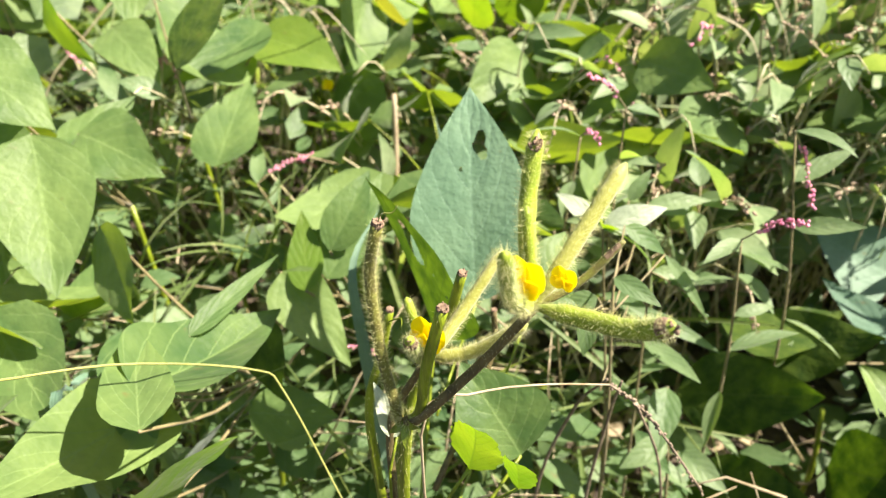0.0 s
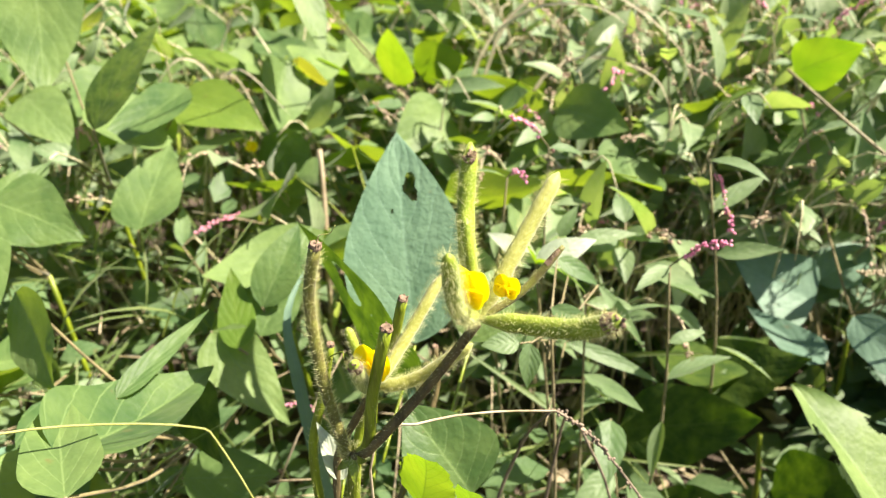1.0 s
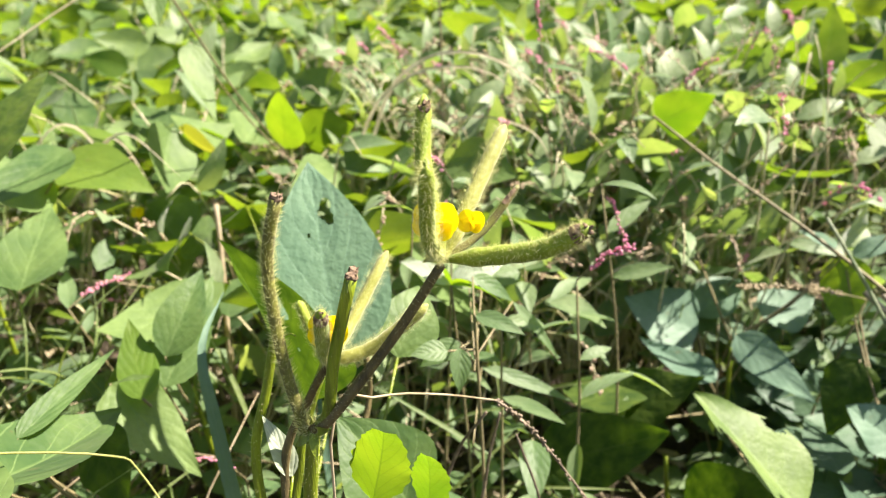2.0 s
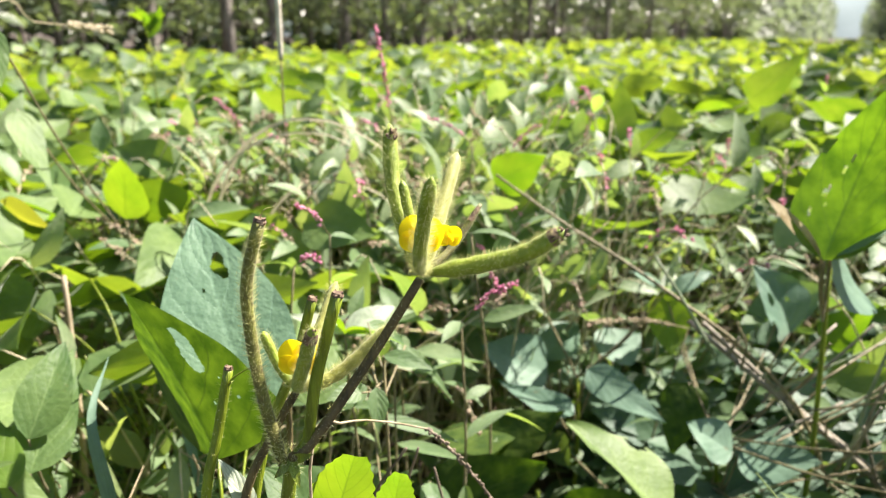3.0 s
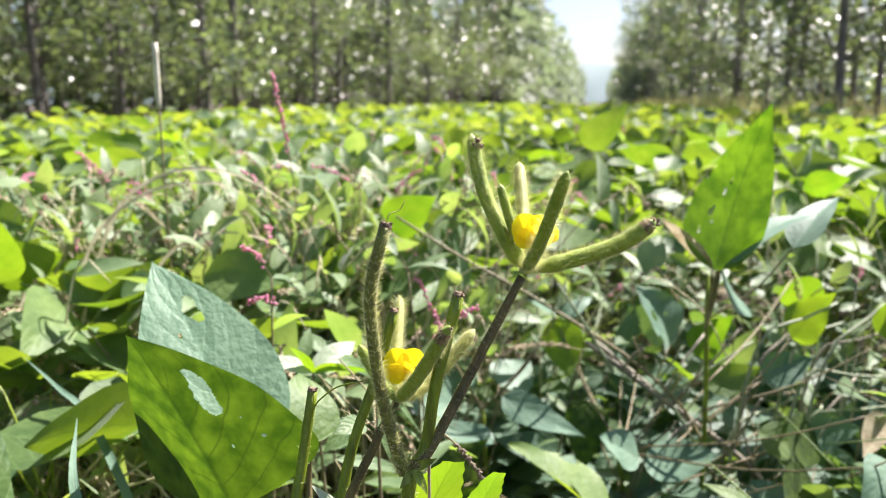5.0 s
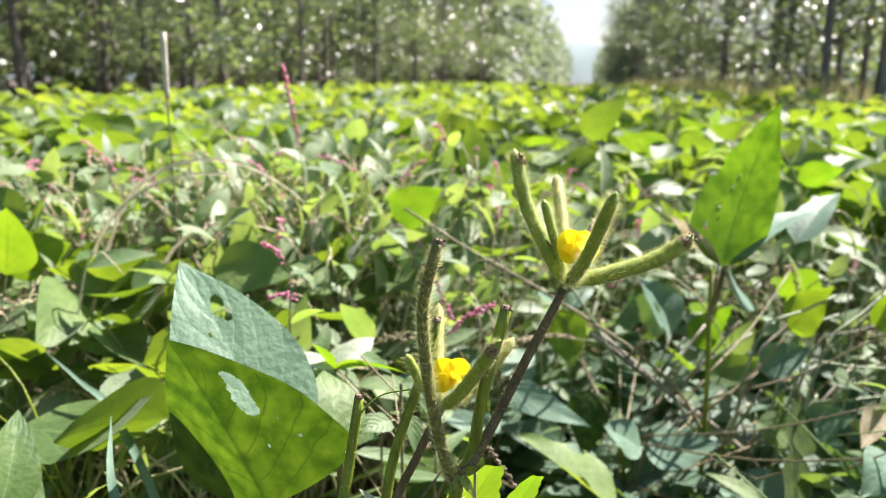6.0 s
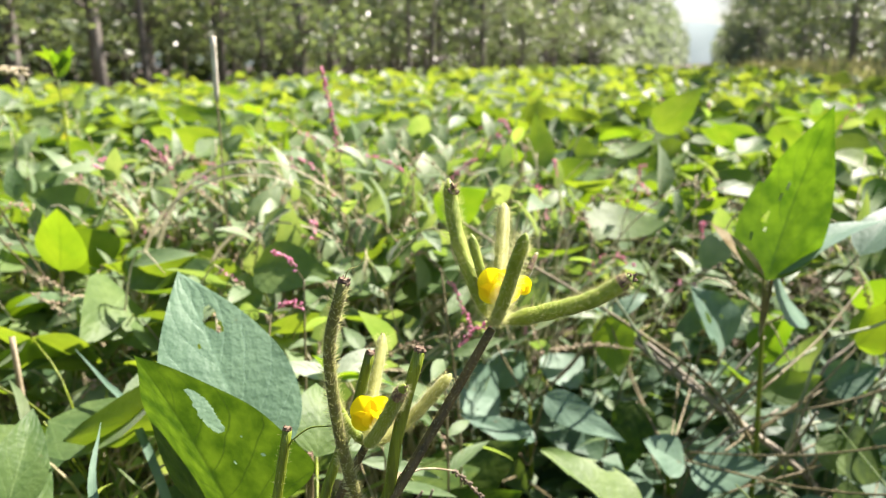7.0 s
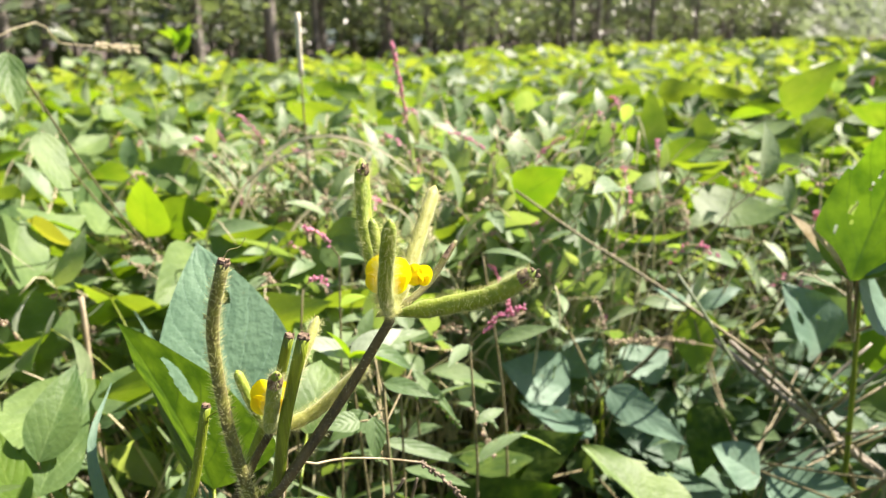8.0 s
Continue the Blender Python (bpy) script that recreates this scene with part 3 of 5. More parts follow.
placed_plant((-.29, .42), .24, [
    ((-.227, .274, .389), (-.215, .400, .351), .066, (.10, -.55, .8), M_LEAF, "broad leaf folded along its midrib", (), {"fold": .5, "twist": 0.0, "shape": deltoid}),
    ((-.203, .250, .388), (-.262, .318, .389), .040, (.4, -.3, .85), M_LEAF, "pale sunlit leaf"),
    ((-.238, .334, .374), (-.226, .424, .380), .015, (.3, -.6, .7), M_LEAF, "narrow half-rolled pale leaf"),
    ((-.350, .393, .399), (-.296, .347, .357), .052, (-.1, -.9, .25), M_LEAF, "dark rounded veined leaf"),
    ((-.225, .355, .292), (-.160, .367, .298), .040, (.3, -.5, .8), M_LEAF, "pale leaf low down"),
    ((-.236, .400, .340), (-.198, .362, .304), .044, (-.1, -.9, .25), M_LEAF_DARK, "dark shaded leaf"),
    ((-.255, .317, .331), (-.261, .189, .380), .066, (.4, -.1, .9), M_LEAF, "large pale leaf"),
    ((-.308, .353, .347), (-.228, .263, .330), .044, (.4, -.2, .9), M_LEAF, ""),
    ((-.194, .205, .352), (-.172, .285, .359), .050, (-.5, -.3, .7), M_LEAF_YOUNG, "bright green backlit leaf"),
    ((-.257, .292, .258), (-.244, .398, .265), .054, AWAY, M_LEAF_BLUE, "shaded dark leaf"),
    ((-.242, .386, .226), (-.212, .449, .229), .046, TOWARD, M_LEAF, ""),
], "low bean plant with folded leaves", 2)
placed_plant((-.47, .66), .34, [
    ((-.376, .557, .358), (-.403, .667, .396), .062, TOWARD, M_LEAF, ""),
    ((-.530, .635, .450), (-.456, .601, .408), .056, TOWARD, M_LEAF, ""),
    ((-0.358, 0.516, 0.468), (-0.341, 0.603, 0.529), .040, (-.1, -.9, .25), M_LEAF_DARK, "dark shaded upright leaf"),
    ((-.401, .713, .439), (-.448, .609, .410), .050, (.3, -.2, .9), M_LEAF, ""),
    ((-.558, .590, .488), (-.483, .561, .443), .034, (-.6, -.5, .3), M_LEAF_YOUNG, "bright yellow-green backlit leaf"),
    ((-.555, .722, .558), (-.517, .645, .446), .092, (.3, -.6, .7), M_LEAF, "broad pale veined leaf"),
], "bean plant with broad pale leaves", 3)
placed_plant((-.23, .57), .27, [
    ((-.234, .461, .319), (-.268, .522, .352), .030, TOWARD, M_LEAF_YOUNG, ""),
    ((-.231, .488, .312), (-.221, .584, .363), .042, TOWARD, M_LEAF, ""),
    ((-.297, .548, .302), (-.246, .494, .276), .045, (-.4, -.6, .5), M_LEAF_YOUNG, "bright backlit leaf"),
    ((-.234, .503, .330), (-.218, .556, .380), .036, (.3, -.7, .4), M_LEAF, ""),
    ((-.262, .47, .325), (-.19, .44, .27), .05, TOWARD, M_LEAF, ""),
], "small bean plant among dry stalks", 4)
placed_plant((.43, .575), .40, [
    ((.376, .518, .422), (.404, .492, .576), .076, (.55, .80, .15), M_LEAF_OLD, "large backlit yellow-green upright leaf", EATEN),
    ((.384, .522, .424), (.515, .520, .466), .050, (-.15, .05, 1), M_LEAF_BLUE, "bluish green leaf seen from its edge"),
    ((.384, .520, .421), (.452, .538, .365), .060, (-.25, -.6, .8), M_LEAF_BLUE, "bluish shaded hanging leaf"),
    ((.374, .520, .424), (.345, .560, .468), .020, (.5, .3, .6), M_DRY, "withered curled leaf"),
    ((.50, .535, .43), (.60, .56, .475), .038, (-.2, -.2, .95), M_LEAF_BLUE, "bluish cupped leaf"),
    ((.56, .575, .315), (.61, .562, .365), .055, (.6, .6, .3), M_LEAF_YOUNG, "bright backlit leaf"),
    ((.66, .66, .355), (.695, .635, .295), .055, (.6, .6, .3), M_LEAF_YOUNG, "bright backlit leaf"),
    ((.60, .49, .33), (.625, .48, .39), .045, (.6, .6, .3), M_LEAF_YOUNG, "bright backlit leaf"),
], "bean plant with a large upright backlit leaf", 5)
placed_plant((.25, .74), .22, [
    ((.228, .760, .225), (.148, .755, .268), .080, (.45, -.68, .55), M_LEAF_BLUE, "broad bluish green leaf"),
    ((.224, .660, .225), (.158, .715, .243), .034, (.25, -.6, .75), M_LEAF_BLUE, "narrow bluish green leaf"),
    ((.250, .498, .206), (.175, .556, .276), .088, (.50, -.25, .82), M_LEAF, "pale sunlit torn leaf", TORN, {"fold": .35, "twist": 0.0}),
    ((.241, .675, .268), (.288, .590, .246), .036, (-.4, -.5, .75), M_LEAF_BLUE, "pale bluish leaf"),
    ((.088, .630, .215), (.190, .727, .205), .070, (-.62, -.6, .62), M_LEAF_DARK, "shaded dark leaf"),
    ((.235, .80, .225), (.290, .835, .255), .060, (-.2, -.5, .8), M_LEAF_BLUE, "bluish green leaf"),
    ((.300, .78, .235), (.36, .80, .25), .060, (-.2, -.5, .8), M_LEAF_BLUE, "bluish green leaf"),
    # Whitish material stands in for the sheen on this cupped leaf.
    ((.356, .745, .326), (.364, .728, .380), .052, (.4, -.55, .7), M_PALE_LEAF, "pale cupped leaf", (), {"twist": 0.0, "fold": .15, "shape": ovate}),
    ((.358, .742, .324), (.348, .700, .262), .050, (.4, .7, .2), M_LEAF_YOUNG, "backlit green leaf"),
    ((.188, .860, .428), (.240, .830, .466), .056, (.6, .7, .3), M_LEAF_YOUNG, "bright yellow-green backlit leaf"),
], "low bean plant with bluish green leaves", 6)
placed_plant((.61, 1.25), .30, [
    ((.545, 1.17, .362), (.655, 1.20, .350), .09, (.4, .85, .25), M_LEAF_YOUNG, "bright yellow-green backlit leaf"),
    ((.67, 1.22, .33), (.74, 1.17, .30), .085, TOWARD, M_LEAF, ""),
    ((.60, 1.24, .34), (.55, 1.28, .42), .07, TOWARD, M_LEAF, ""),
], "bean plant with a bright backlit leaf", 7)
placed_plant((-.24, .97), .34, [
    ((-.228, .85, .405), (-.220, .82, .475), .055, (.4, .85, .2), M_LEAF_YOUNG, "bright backlit leaf"),
    ((-.238, .955, .395), (-.165, .945, .412), .060, (.4, .8, .2), M_LEAF_YOUNG, "green backlit leaf"),
    ((-.315, .833, .525), (-.277, .781, .450), .036, (.5, -.3, .7), M_LEAF, "narrow pale hanging leaf"),
    ((-.282, .689, .605), (-.270, .659, .557), .024, (.5, -.5, .6), M_LEAF, "narrow pale hanging leaf"),
], "bean plant with backlit leaves", 8)
placed_plant((.48, 1.22), .40, [
    ((.462, 1.142, .43), (.484, 1.196, .53), .06, (.5, .5, .3), M_LEAF, "dark upright leaf"),
    ((.66, 1.10, .50), (.72, 1.06, .575), .06, (.5, .7, .3), M_LEAF, ""),
    ((.52, 1.16, .42), (.60, 1.10, .44), .07, TOWARD, M_LEAF, ""),
], "bean plant with upright leaves", 9)

# Leaves coloured dark and turned edge-on to the sun in place of shade.
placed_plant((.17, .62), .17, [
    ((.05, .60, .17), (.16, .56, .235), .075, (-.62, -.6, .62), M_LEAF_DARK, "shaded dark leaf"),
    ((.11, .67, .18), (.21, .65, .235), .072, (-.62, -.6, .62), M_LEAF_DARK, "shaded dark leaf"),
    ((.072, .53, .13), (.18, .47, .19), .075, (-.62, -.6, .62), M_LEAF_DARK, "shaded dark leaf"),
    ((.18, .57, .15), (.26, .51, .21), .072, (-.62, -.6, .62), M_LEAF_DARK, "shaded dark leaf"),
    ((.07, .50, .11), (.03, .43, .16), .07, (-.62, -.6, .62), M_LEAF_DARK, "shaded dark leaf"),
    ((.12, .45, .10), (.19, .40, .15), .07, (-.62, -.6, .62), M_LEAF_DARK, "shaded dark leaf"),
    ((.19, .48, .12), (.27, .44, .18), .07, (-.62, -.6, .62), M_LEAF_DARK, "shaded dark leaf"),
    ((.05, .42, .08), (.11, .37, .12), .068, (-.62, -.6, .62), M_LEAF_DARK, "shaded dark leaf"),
], "low bean plant with shade put into its leaf colour", 10)
placed_plant((.37, .63), .20, [
    ((.368, .600, .200), (.322, .612, .232), .048, (-.05, -.6, .8), M_LEAF_BLUE, "bluish green leaf", (), {"twist": 0.0, "fold": .15, "shape": ovate}),
    ((.374, .598, .198), (.418, .536, .221), .060, (.05, -.6, .8), M_LEAF_BLUE, "bluish green leaf", (), {"twist": 0.0, "fold": .1, "shape": ovate}),
    ((.455, .655, .300), (.412, .672, .372), .074, (-.15, -.5, .9), M_LEAF_BLUE, "pale bluish leaf with insect holes", EATEN_ROUND),
    ((.31, .48, .16), (.36, .42, .17), .055, TOWARD, M_LEAF, ""),
    ((.55, .85, .225), (.525, .81, .305), .078, (-.2, -.6, .75), M_LEAF_BLUE, "pale bluish cupped leaf"),
    ((.545, .80, .26), (.58, .76, .31), .066, (-.2, -.6, .75), M_LEAF_BLUE, "bluish cupped leaf"),
    ((.507, .428, .290), (.460, .412, .262), .026, (-.3, -.7, .5), M_DRY, "withered curled brown leaf"),
    ((.445, .372, .275), (.386, .362, .258), .044, (-.2, -.5, .8), M_LEAF_BLUE, "bluish green leaf"),
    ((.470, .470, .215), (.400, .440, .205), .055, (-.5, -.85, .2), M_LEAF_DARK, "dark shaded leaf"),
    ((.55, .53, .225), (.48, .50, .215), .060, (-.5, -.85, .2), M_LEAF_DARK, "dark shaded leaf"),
    ((.363, .440, .222), (.335, .480, .236), .018, (0, -.5, .85), M_LEAF, "narrow pale leaf"),
    ((.368, .750, .318), (.420, .755, .338), .022, (0, -.5, .8), M_LEAF_BLUE, "narrow bluish leaf"),
    ((.358, .745, .322), (.300, .720, .356), .020, (0, -.5, .8), M_LEAF_BLUE, "narrow bluish leaf"),
    ((.47, .61, .26), (.52, .58, .285), .040, (-.3, -.5, .7), M_LEAF, ""),
    ((.50, .56, .22), (.54, .52, .20), .045, (-.3, -.5, .7), M_LEAF, ""),
    ((.44, .53, .16), (.40, .48, .175), .055, (-.1, -.4, .9), M_LEAF_BLUE, "bluish green leaf"),
    ((.45, .53, .16), (.51, .49, .165), .050, (-.5, -.5, .75), M_LEAF_BLUE, "bluish green leaf"),
    ((.54, .55, .17), (.50, .515, .20), .045, (-.1, -.5, .8), M_LEAF_BLUE, "bluish green leaf"),
    ((.58, .57, .20), (.63, .53, .21), .050, (-.7, -.4, .66), M_LEAF_BLUE, "bluish green leaf"),
    ((.55, .60, .26), (.60, .575, .285), .05, (-.2, -.5, .8), M_LEAF_BLUE, "bluish green leaf"),
    ((.48, .66, .26), (.44, .63, .29), .045, (-.2, -.5, .8), M_LEAF, ""),
    ((.36, .68, .24), (.33, .65, .17), .05, (-.5, -.7, .3), M_LEAF_DARK, "dark hanging leaf"),
    ((.52, .68, .27), (.56, .66, .32), .05, (.5, .6, .3), M_LEAF_YOUNG, "bright backlit leaf"),
], "bean plant with bluish leaves among bare stalks", 11)
for low, high, wide in (((-.080, .425, .372), (-.116, .523, .4765), .084), ((-.0975, .396, .362), (-.1425, .4095, .4620), .11),
                        ((-0.045, 0.432, 0.373), (-0.035, 0.477, 0.403), .05), ((-0.052, 0.533, 0.393), (0.020, 0.531, 0.391), .04)):
    keep_in_view(low, high, wide)
CLEAR_TABLE = np.array(CLEAR)


# ---- the rest of the crop ----
def leaf_geo(L, W, seed, nl=8, nw=4, droop=-.08, fold=.22):
    """One leaflet lying along +y from its base, facing up."""
    g = Geo()
    blade(g, (0, 0, 0), (0, L, 0), (0, 0, 1), W, fold, droop, nl, nw, ovate, .015, random.Random(seed))
    return g.mesh("leaf")


LEAF_MESHES = []
for k in range(6):
    me = leaf_geo(.115 + .008 * (k % 3), .074 + .007 * (k % 2), 200 + k, 8, 6, (.06, -.08, -.14)[k % 3], (.18, .35, .05)[k % 3])
    me.materials.append(M_LEAF if k else M_LEAF_YOUNG)
    LEAF_MESHES.append(me)
YELLOW_LEAF = leaf_geo(.065, .042, 260, 8, 6, -.1, .4)
YELLOW_LEAF.materials.append(M_YELLOW_LEAF)


def aim(place, along, facing, scale=1.0):
    y = Vector(along).normalized()
    z = Vector(facing)
    z = (z - y * z.dot(y)).normalized()
    x = y.cross(z)
    return Matrix.Translation(place) @ Matrix((x, y, z)).transposed().to_4x4() @ Matrix.Scale(scale, 4)


def crop_plan(h, r, count):
    """Petioles and leaflets of one bean plant of that height: lists of control points and of leaf poses."""
    stems, leaves = [], []
    lean = Vector((r.uniform(-.08, .08), r.uniform(-.08, .08), 0))
    top = Vector((0, 0, h * .8)) + lean
    stems.append(([Vector((0, 0, -.02)), Vector((lean.x * .3, lean.y * .3, h * .4)), top], .0032, .0018))
    a0 = r.uniform(0, 6.28)
    for k in range(count):
        s = .35 + .65 * (k + .5) / count
        node = Vector((lean.x * s, lean.y * s, h * .8 * s))
        a = a0 + k * 2.4 + r.uniform(-.4, .4)
        out = Vector((math.cos(a), math.sin(a), 0))
        reach = r.uniform(.07, .16) * (1.25 - .5 * s)
        end = node + out * reach + Vector((0, 0, r.uniform(.35, .95) * (h - node.z) + .03))
        stems.append(([node, node.lerp(end, .5) + Vector((0, 0, .02)) - out * .01, end], .0014, .0009))
        tilt = Vector((r.gauss(.28, .6), r.gauss(.06, .6), 1)).normalized()
        for turn in (0, 80, -80):
            d = Matrix.Rotation(radians(turn + r.uniform(-15, 15)), 3, "Z") @ out
            d = (d + Vector((0, 0, r.uniform(-.75, .35)))).normalized()
            leaves.append((end + d * .006, d, tilt + Vector((r.gauss(0, .25), r.gauss(0, .25), 0)), r.uniform(.55, 1.08)))
    return stems, leaves


def crop_plant(h, seed, count=7):
    r = random.Random(seed)
    stems, leaves = crop_plan(h, r, count)
    ob = thing("bean_plant", label="leafy green bean plant rooted in the field", category="plant", group="bean plants of the field")
    for k, (ctrl, r0, r1) in enumerate(stems):
        stem_part(ob, ctrl, r0, r1, M_STEM, "stem" if k == 0 else "petiole", sides=6, n=7)
    for p, d, n, s in leaves:
        q = new("leaf", YELLOW_LEAF if r.random() < .018 else LEAF_MESHES[r.randrange(len(LEAF_MESHES)) if r.random() < .75 else r.randrange(1, 6)])
        q.parent = ob
        q.matrix_basis = aim(p, d, n, s)
    return ob


def canopy(x, y):
    """Height of the crop at a place."""
    hollow = math.exp(-((x - .15) ** 2 / .22 + (y - .55) ** 2 / .10))
    return .43 - .17 * hollow + .035 * noise.noise(Vector((x * 1.1, y * 1.1, 4)))


def clearing(x, y, grow=1.0):
    """True inside the hollow of bare stalks beside the podded plant."""
    return ((x - .30) / .27) ** 2 + ((y - .61) / .18) ** 2 < grow


PLANTS = [crop_plant(.42, 300 + k, 6 + k % 3) for k in range(7)]
near, CROP = [], set(PLANTS)
r = random.Random(21)
for _ in range(4000):
    x, y = r.uniform(-1.6, 2.6), r.uniform(.45, 2.7)
    if y < .5 + .55 * abs(x + .05) * (x < 0) or math.hypot(x + .02, y - .25) < .42 or (x > 0 and y < .35 + .1 * x):
        continue
    if clearing(x, y, 2.4) or math.hypot(x - .68, y - .62) < .38 or math.hypot(x - .64, y - 1.02) < .17 or abs(x - .3 * y) > 1.1 * y + .35 or any(math.hypot(x - a, y - b) < .185 for a, b in near):
        continue
    if ((x - .13) / .26) ** 2 + ((y - 1.02) / .3) ** 2 < 1 and r.random() < .65:
        continue
    near.append((x, y))
for k, (x, y) in enumerate(near):
    s = canopy(x, y) / .42 * r.uniform(.86, 1.08)
    src = PLANTS[k % 7]
    m = pose(x, y, 0, 0, 0, r.uniform(0, 360)) @ Matrix.Scale(s, 4)
    if k < 7:
        src.matrix_basis = m
    else:
        ob = copy_thing(src, pose(x, y, 0, 0, 0, r.uniform(0, 360)))
        ob.scale = (s, s, s)
        CROP.add(ob)

for ob in [o for o in scene.objects if o.type == "MESH" and o.name.split(".")[0] == "leaf" and o.parent in CROP]:
    if in_the_way(ob.parent.matrix_basis @ ob.matrix_basis @ Vector((0, .055, 0))):
        bpy.data.objects.remove(ob)

# the field farther off
ROAD = 38.0                                           # bearing of the track through the wood, degrees right of +y
AX = Vector((math.sin(radians(ROAD)), math.cos(radians(ROAD)), 0))
AN = Vector((AX.y, -AX.x, 0))


def lateral(x, y):
    return x * AN.x + y * AN.y, x * AX.x + y * AX.y


def field():
    g = Geo()
    r = random.Random(5)
    d = 2.3
    while d < 24:
        step = .17 if d < 6 else .24 if d < 12 else .34
        a = -40.0
        while a < 82:
            a += math.degrees(step / d) * r.uniform(.8, 1.2)
            q = d + r.uniform(-.5, .5) * step
            x, y = math.sin(radians(a)) * q, math.cos(radians(a)) * q
            if y < 2.7 and -1.6 < x < 2.6 and abs(x - .3 * y) < 1.1 * y + .35:
                continue
            lat, along = lateral(x, y)
            if lat < -5.0 or (lat > 2.2 and along > 8):
                continue
            h = canopy(x, y) * r.uniform(.68, 1.2)
            big = 1 if d < 6 else 1.35 if d < 12 else 1.8
            for _ in range(9 if d < 6 else 6):
                p = Vector((x + r.gauss(0, .09), y + r.gauss(0, .09), h * r.uniform(.55, 1.02)))
                az = r.uniform(0, 6.28)
                dd = Vector((math.cos(az), math.sin(az), r.uniform(-.8, .5))).normalized()
                nn = Vector((r.gauss(.25, .8), r.gauss(.06, .8), 1))
                L = r.uniform(.07, .135) * big
                blade(g, p, p + dd * L, nn, L * r.uniform(.5, .72), r.uniform(.1, .6), r.uniform(-.12, .08), 4, 2, ovate, 0, r)
        d += step * .85
    ob = part("field_crop", g, M_LEAF_FIELD)
    return tagged(ob, "dense green leafy bean crop stretching to the wood", "crop", kind="stuff")


field()


def field_behind():
    """The crop round and behind the place of the podded plant, as far as it shades and closes it."""
    g = Geo()
    r = random.Random(15)
    for _ in range(4200):
        d = 1.0 + 8 * r.random() ** .7
        a = radians(r.uniform(78, 322))
        x, y = math.sin(a) * d, math.cos(a) * d
        if lateral(x, y)[0] < -5:
            continue
        h = canopy(x, y) * r.uniform(.68, 1.15)
        for _ in range(9):
            p = Vector((x + r.gauss(0, .11), y + r.gauss(0, .11), h * r.uniform(.45, 1.02)))
            az = r.uniform(0, 6.28)
            dd = Vector((math.cos(az), math.sin(az), r.uniform(-.8, .5))).normalized()
            L = r.uniform(.07, .13)
            blade(g, p, p + dd * L, Vector((r.gauss(.25, .8), r.gauss(.06, .8), 1)), L * r.uniform(.5, .72), r.uniform(.1, .6), r.uniform(-.12, .08), 4, 2, ovate, 0, r)
    return tagged(part("field_crop", g, M_LEAF_FIELD), "green bean crop around the open spot", "crop", kind="stuff")


field_behind()


# ---- the wood ----
def tree(seed, height=9.0, limbs=34):
    r = random.Random(seed)
    ob = thing("tree", label="slender plantation tree, grey bark and sparse green leaves greyed for haze", category="tree", group="trees of the wood")
    g = Geo()
    lean = Vector((r.uniform(-.5, .5), r.uniform(-.5, .5), 0))
    pts = curve_points([Vector((0, 0, -.1)), Vector((lean.x * .1, lean.y * .2, height * .3)), Vector((lean.x * .5, lean.y * .4, height * .65)), Vector((lean.x, lean.y, height))], 12)
    rad = r.uniform(.04, .068)
    radii = [rad * (1.25 - .95 * i / 11) if i else rad * 1.6 for i in range(12)]
    tube(g, pts, radii, 8, lumps=.06, r=r)
    lv = Geo()
    for k in range(limbs):
        s = r.uniform(.12, 1) if k > 9 and limbs > 20 else r.uniform(.75, 1) if limbs < 20 else r.uniform(.10, .35)
        p = pts[min(11, int(s * 11))].lerp(pts[min(11, int(s * 11) + 1)], s * 11 % 1)
        a = r.uniform(0, 6.28)
        reach = r.uniform(.5, 1.5) * (1.15 - .5 * s)
        e = p + Vector((math.cos(a) * reach, math.sin(a) * reach, r.uniform(-.1, .6)))
        tube(g, [p, p.lerp(e, .5) + Vector((0, 0, .08)), e], [.02 * (1.2 - s), .012, .004], 5, r=r)
        for _ in range(46):
            q = p.lerp(e, r.uniform(.3, 1.08)) + Vector((r.gauss(0, .17), r.gauss(0, .17), r.gauss(0, .17)))
            az = r.uniform(0, 6.28)
            dd = Vector((math.cos(az), math.sin(az), r.uniform(-1, .3))).normalized()
            L = r.uniform(.09, .17)
            blade(lv, q, q + dd * L, Vector((r.gauss(0, .6), r.gauss(0, .6), 1)), L * .55, .2, 0, 3, 2, lance, 0, r)
    part("trunk", g, M_HAZED_BARK, ob)
    part("crown", lv, M_TREE_LEAF, ob)
    return ob


TREES = [tree(500 + k, 8 + k % 3) for k in range(6)]
spots = []
r = random.Random(31)
for row in range(6):
    for k in range(27):
        spots.append((-5.6 - row * 2.3 + r.uniform(-.5, .5), -10 + 1.9 * k + .03 * k * k + r.uniform(-.5, .5)))
for row in range(2):
    for k in range(24):
        if k:
            spots.append((2.9 + row * 2.2 + r.uniform(-.4, .4) - .02 * k, 9.0 + 1.9 * k + .05 * k * k + r.uniform(-.5, .5)))
for k, (lat, along) in enumerate(spots):
    p = AN * lat + AX * along
    turn = r.uniform(0, 360)
    if k < 6:
        TREES[k].matrix_basis = pose(p.x, p.y, 0, 0, 0, turn)
    else:
        s = r.uniform(.8, 1.2)
        copy_thing(TREES[k % 6], pose(p.x, p.y, 0, 0, 0, turn)).scale = (s, s, s)


edge_tree = AN * 2.1 + AX * 6.6
tree(511, 6.5, 4).matrix_basis = pose(edge_tree.x, edge_tree.y, 0, 0, 0, 40)


